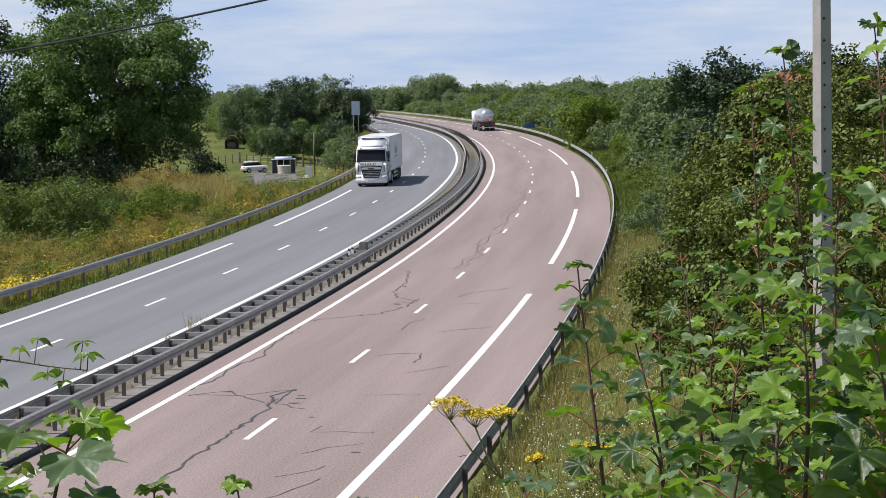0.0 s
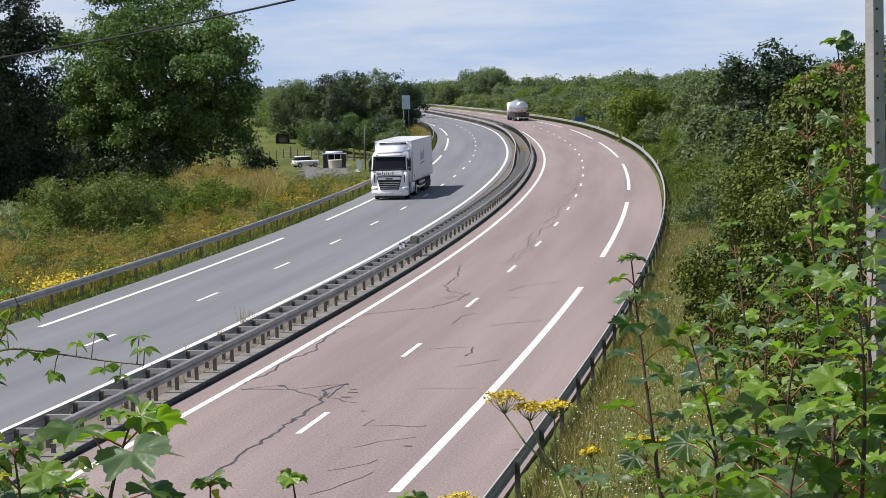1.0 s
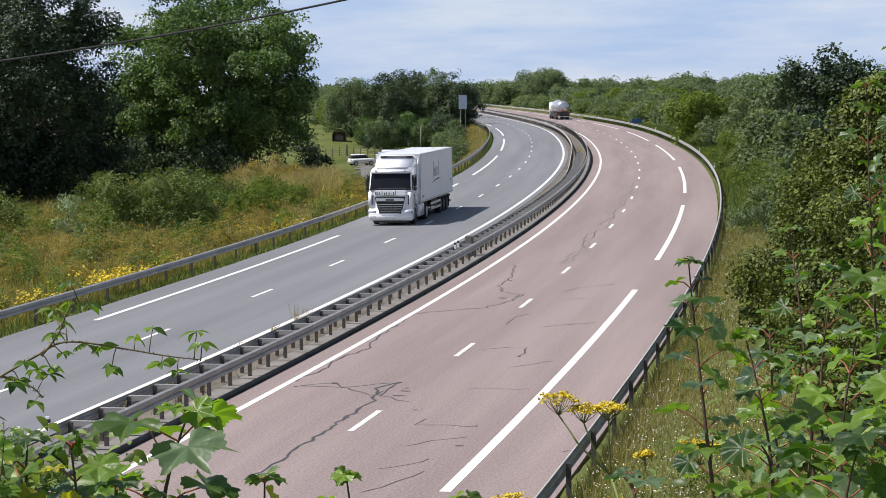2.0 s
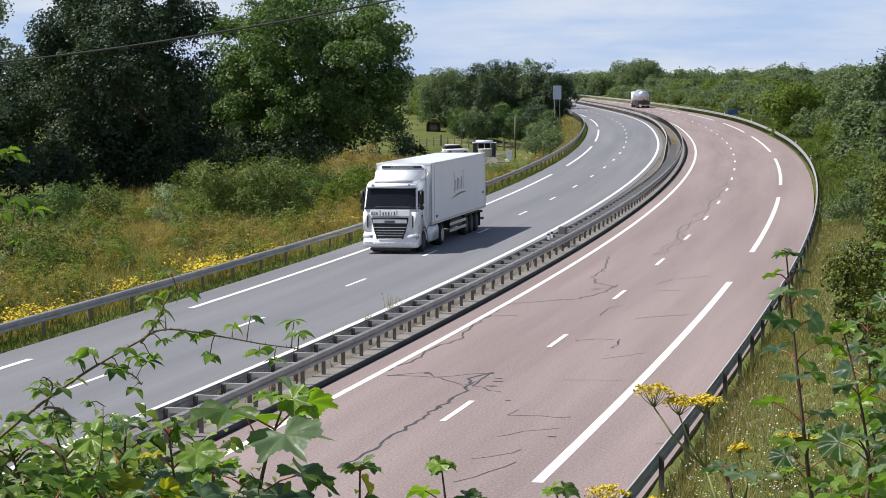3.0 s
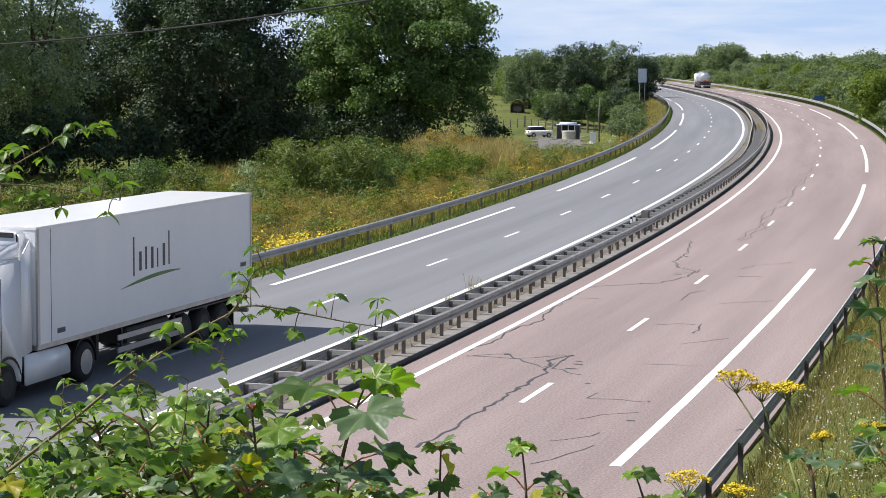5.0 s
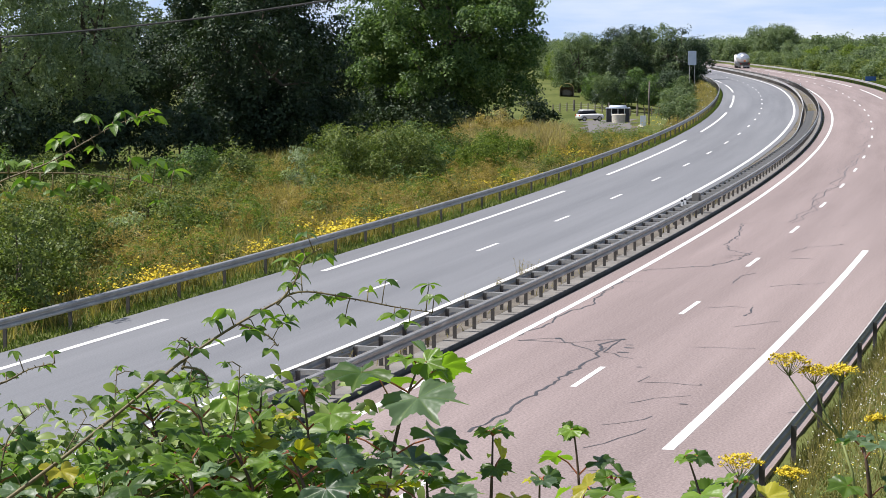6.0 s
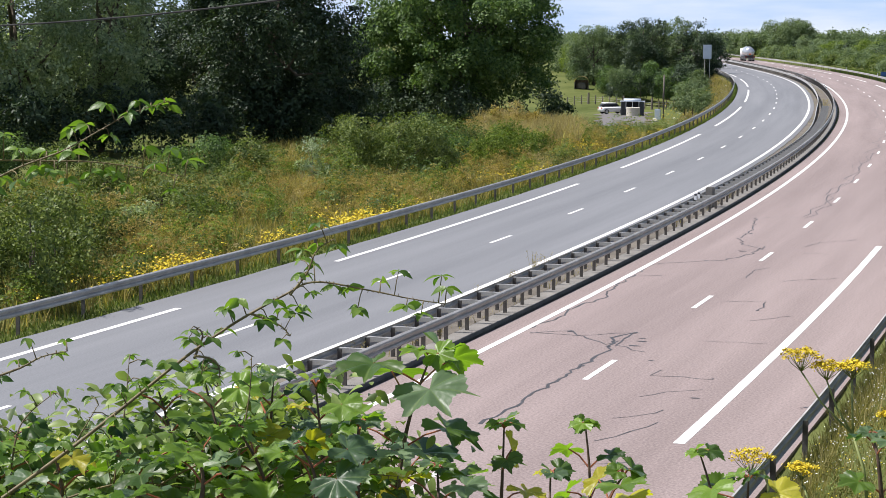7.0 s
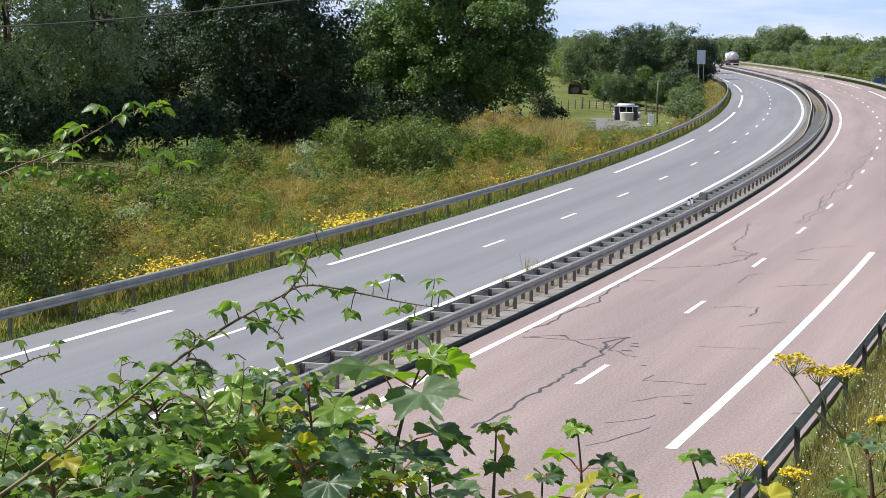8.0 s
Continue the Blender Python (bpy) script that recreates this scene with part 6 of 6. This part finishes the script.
LEFT = [
    ((10.24, -9.17), (11.17, -13.34), 4.7, 4, 0.185), ((8.09, -11.16), (8.23, -13.79), 4.8, 3, 0.14), ((5.73, -11.11), (5.92, -13.75), 5.0, 3, 0.12),
    ((2.41, -11.82), (2.78, -13.81), 4.9, 2, 0.15), ((4.60, -12.44), (4.73, -14.19), 4.8, 2, 0.15), ((13.56, -9.98), (13.31, -13.81), 4.5, 5, 0.14),
    ((14.78, -9.81), (14.62, -13.80), 4.7, 5, 0.15), ((16.81, -9.60), (16.58, -13.77), 4.6, 5, 0.14), ((18.10, -9.94), (17.72, -13.75), 4.8, 5, 0.14),
    ((12.33, -11.10), (12.32, -13.98), 4.3, 4, 0.13), ((15.76, -11.25), (15.60, -13.95), 4.2, 4, 0.14), ((19.47, -11.18), (19.33, -13.86), 4.5, 4, 0.13),
    ((17.38, -11.70), (17.39, -14.07), 4.1, 3, 0.14), ((13.97, -11.74), (13.96, -14.13), 4.1, 3, 0.14), ((21.06, -11.61), (21.01, -13.96), 4.4, 4, 0.13), ((22.16, -11.42), (22.20, -13.91), 4.6, 4, 0.13),
    ((10.02, -12.38), (10.00, -14.29), 4.4, 2, 0.14), ((6.73, -12.49), (6.78, -14.24), 4.6, 2, 0.12), ((1.02, -12.48), (1.14, -14.37), 5.0, 2, 0.13),
    ((23.25, -10.91), (23.29, -13.86), 4.6, 5, 0.13), ((18.67, -12.15), (18.61, -14.20), 4.2, 3, 0.14),
]
for k, (tip, foot, dist, pairs, size) in enumerate(LEFT):
    a, b = spot(*foot, dist), spot(*tip, dist)
    sapling(a + (a - b) * 0.2, b, pairs + 1, size * (0.9 if k == 0 else 0.72), 1100 + k, label="low sycamore shoot with broad lobed leaves below the viewpoint", first=0.2, r=0.006, group="low sycamore shoots")


def bramble(points, dist, size, seed, gap=0.055, r=0.0035, label="arching thorny bramble cane with small green leaflets", drift=0.0):
    rng = np.random.default_rng(seed)
    t = tagged(new("bramble_cane"), label, "bramble", "bramble canes")
    line = [spot(*p, dist + drift * i) for i, p in enumerate(points)]
    fine = []
    for i in range(len(line) - 1):
        p0, p1, p2, p3 = line[max(i - 1, 0)], line[i], line[i + 1], line[min(i + 2, len(line) - 1)]
        for k in range(8):
            u = k / 8
            fine.append(0.5 * ((2 * p1) + (p2 - p0) * u + (2 * p0 - 5 * p1 + 4 * p2 - p3) * u * u + (3 * p1 - p0 - 3 * p2 + p3) * u ** 3))
    fine.append(line[-1])
    n = len(fine)
    bm = bmesh.new()
    tube(bm, fine, [r * (1 - 0.75 * i / (n - 1)) for i in range(n)], 6)
    walked = 0.0
    for i in range(1, n):
        walked += (fine[i] - fine[i - 1]).length
        ahead = (fine[i] - fine[i - 1]).normalized()
        th = Vector(rng.normal(size=3)).cross(ahead).normalized()
        tube(bm, [fine[i], fine[i] + th * 0.007 - ahead * 0.003], [0.0013, 0.0002], 4)
        if walked > gap * 0.7 or i == n - 1:
            walked = 0.0
            side = Vector(rng.normal(size=3)).cross(ahead).normalized() + Vector((0, 0, 0.2))
            end = fine[i] + side * 0.04 * (0.7 + 0.6 * rng.random())
            tube(bm, [fine[i], (fine[i] + end) / 2 + Vector((0, 0, 0.006)), end], [0.0014, 0.0012, 0.001], 4)
            for q, turn in enumerate((0, 62, -62, 118, -118)[: int(rng.integers(4, 6))]):
                out = Matrix.Rotation(radians(turn), 3, "Z") @ Vector((side.x, side.y, 0)).normalized()
                out = out + Vector((0, 0, 0.15 - 0.7 * rng.random()))
                ob = new("leaflet", OVAL[int(rng.integers(len(OVAL)))])
                ob.parent = t
                ob.matrix_local = leaf_pose(end, out, Vector((0, 0, 1)) + Vector(rng.normal(size=3)) * 0.3, size * (0.6 + 0.6 * rng.random()), rng)
    part("cane", bm, CANE, t, "reddish thorny cane", True)
    return t


bramble([(22.97, -13.18), (20.74, -11.70), (18.98, -10.40), (17.37, -9.15), (15.91, -8.17), (14.46, -7.37), (13.57, -7.00), (12.02, -7.24), (10.88, -7.47), (9.82, -7.63)], 4.2, 0.034, 41, 0.038, 0.0044)
bramble([(14.30, -7.37), (13.81, -6.76), (13.52, -6.11), (13.08, -5.79)], 4.2, 0.032, 42, 0.028, 0.003)
bramble([(23.14, -4.31), (21.90, -3.69), (20.65, -3.22), (19.63, -2.66), (18.76, -2.18), (17.73, -1.86)], 4.0, 0.034, 43, 0.03, 0.0026)
bramble([(23.13, -3.45), (21.28, -3.50), (19.87, -3.54), (18.45, -3.73), (17.26, -3.99)], 4.1, 0.034, 44, 0.028, 0.0024)
bramble([(23.07, -9.66), (21.97, -9.30), (21.34, -9.00), (20.63, -8.86)], 4.0, 0.024, 45, 0.05, 0.003)
bramble([(17.05, -9.15), (16.80, -8.51), (16.96, -8.27)], 4.2, 0.032, 46, 0.03, 0.003)
bramble([(17.05, -9.07), (16.56, -9.16), (16.32, -9.48), (16.40, -9.96)], 4.15, 0.03, 47, 0.03, 0.003)
bramble([(15.43, -7.88), (14.62, -8.21), (14.29, -8.53)], 4.2, 0.032, 48, 0.03, 0.003)
for k, (p0, p1, p2) in enumerate((((21.71, -13.15), (20.58, -11.62), (19.78, -10.38)), ((19.48, -13.23), (19.06, -10.71), (18.89, -9.13)), ((16.09, -13.31), (15.51, -10.45), (15.40, -9.09)), ((22.34, -12.82), (22.00, -10.95), (21.04, -10.03)),
                                  ((15.60, -13.31), (13.31, -12.22), (11.01, -11.74)), ((19.16, -13.24), (17.06, -12.18), (15.27, -11.57)), ((14.62, -13.33), (12.65, -12.54), (11.17, -12.54)), ((21.40, -13.17), (19.16, -12.61), (17.06, -12.81)))):
    bramble([p0, p1, p2], 4.5 - 0.2 * (k > 3), 0.026, 60 + k, 0.045, 0.003, "leafy weed stem in the undergrowth below the viewpoint")

# leafy undergrowth that closes the foot of the shoots
def undergrowth(name, spots_, count, spread, size, leaf, seed, label):
    rng = np.random.default_rng(seed)
    cs = np.concatenate([np.array(p)[None] + rng.normal(size=(count, 3)) * spread for p in spots_])
    ups = rng.normal(size=cs.shape) * 0.5 + [0, -0.1, 1.0]
    ups /= np.linalg.norm(ups, axis=1, keepdims=True)
    ys = rng.normal(size=cs.shape)
    ys -= ups * (ys * ups).sum(1, keepdims=True)
    ys /= np.linalg.norm(ys, axis=1, keepdims=True)
    xs = np.cross(ys, ups)
    form = np.array([q.co[:] for q in OVAL[0].vertices])
    scale = (size * (0.6 + 0.8 * rng.random(len(cs))))[:, None, None]
    v = (cs[:, None] + scale * (form[None, :, :1] * xs[:, None] + form[None, :, 1:2] * ys[:, None] + form[None, :, 2:] * ups[:, None])).reshape(-1, 3)
    tri = np.array([(q.vertices[0], q.vertices[1], q.vertices[2], q.vertices[0], q.vertices[2], q.vertices[3]) for q in OVAL[0].polygons]).reshape(-1, 3)
    t = (np.arange(len(cs))[:, None, None] * len(form) + tri[None]).reshape(-1, 3)
    return tagged(new(name, raw_mesh(name, v, t, leaf)), label, "undergrowth", kind="stuff")


undergrowth("undergrowth", [spot(*p, 4.9) for p in ((21.39, -12.54), (19.48, -12.44), (17.55, -12.49), (15.60, -12.20), (13.64, -12.70), (11.99, -13.18), (22.95, -12.17), (18.51, -11.36), (16.25, -11.24), (14.62, -11.26))],
            420, [0.11, 0.22, 0.055], 0.04, LEAF_NEAR, 71, "tangled leafy undergrowth below the viewpoint")
undergrowth("undergrowth", [spot(*p, 8.0) for p in ((-6.33, -11.28), (-7.94, -10.95), (-9.55, -10.62), (-11.13, -10.29), (-12.39, -10.27), (-8.76, -9.36), (-10.67, -8.72), (-12.24, -7.91))],
            110, [0.22, 0.3, 0.18], 0.06, LEAF_NEAR, 72, "dense leafy undergrowth on the bank beside the shoots")


def umbel(foot, fork, heads, dist, seed, label="yellow-flowered umbel plant with flat flower heads on the bank"):
    rng = np.random.default_rng(seed)
    t = tagged(new("umbel_plant"), label, "wild plant", "umbel plants")
    bm = bmesh.new()
    f, k0 = spot(*foot, dist), spot(*fork, dist)
    tube(bm, [f, f.lerp(k0, 0.5) + Vector((0.01, 0, 0)), k0], [0.006, 0.005, 0.004], 6)
    blooms = []
    for (yaw, pitch), width in heads:
        top = spot(yaw, pitch, dist)
        hub = top - Vector((0, 0, width * 0.55))
        tube(bm, [k0, k0.lerp(hub, 0.6) + Vector((0, 0, -0.02)), hub], [0.0035, 0.003, 0.0025], 6)
        head = []
        for q in range(16):
            a, rr = q * 2.4, width * 0.5 * math.sqrt((q + 0.5) / 16)
            end = top + Vector((math.cos(a) * rr, math.sin(a) * rr, -0.25 * rr + 0.004 * rng.normal()))
            tube(bm, [hub, hub.lerp(end, 0.55) + Vector((math.cos(a), math.sin(a), 0)) * rr * 0.1, end], [0.0012, 0.001, 0.0008], 4)
            head.append(np.array(end)[None] + rng.normal(size=(34, 3)) * [0.0085, 0.0085, 0.004])
        blooms.append(np.concatenate(head))
    part("stalk", bm, STALK_GREEN, t, "thin branching green stalk", True)
    for c in blooms:
        v, tr = leaf_arrays(c, rng.normal(size=c.shape) * 0.5 + [0, 0, 1], 0.006 + 0.004 * rng.random(len(c)), rng, 0.9, 0.2)
        head_ob = new("flower_head", raw_mesh("flower_head", v, tr, YELLOW))
        head_ob.parent = t
    return t


umbel((-2.34, -12.95), (-1.89, -11.09), [((-0.40, -8.77), 0.12), ((-1.12, -9.10), 0.10), ((-1.83, -9.04), 0.10)], 6.2, 81)
umbel((0.45, -13.09), (0.63, -12.15), [((0.97, -11.65), 0.13)], 6.0, 82)
umbel((-0.60, -13.35), (-0.55, -12.57), [((-0.49, -11.97), 0.09)], 6.4, 83)
umbel((-5.35, -11.91), (-4.87, -10.96), [((-4.43, -10.08), 0.15)], 6.6, 84)
umbel((-2.98, -11.90), (-2.94, -11.11), [((-2.84, -10.43), 0.05)], 6.8, 85)



# ---- what moves ----
TRUCK_SPEED = 24.35


def truck_s(t):
    return 114.5 - TRUCK_SPEED * t


def tanker_s(t):
    return 271.5 + 25.3 * t + 13.2


def car_along(t):
    return 0.174 * max(0.0, t - 5.0) ** 3


def motions():
    times = [0.25 * k for k in range(33)]
    walk(TRUCK, [(t, road_frame(truck_s(t), 12.95 - 0.16 * t) @ pose(0, 0, 0, 0, 0, 180)) for t in times])
    walk(TANKER, [(t, road_frame(tanker_s(t), -1.75)) for t in times])
    walk(CAR, [(t, CAR_AT @ pose(0, car_along(t), 0)) for t in times])
    for ob, at, r, vehicle in WHEELS:
        rows = []
        for k in range(241):
            t = k / 30
            gone = TRUCK_SPEED * t if vehicle is TRUCK else 25.3 * t if vehicle is TANKER else car_along(t)
            rows.append((t, pose(*at) @ Matrix.Rotation(-gone / r, 4, "X")))
        walk(ob, rows)


motions()
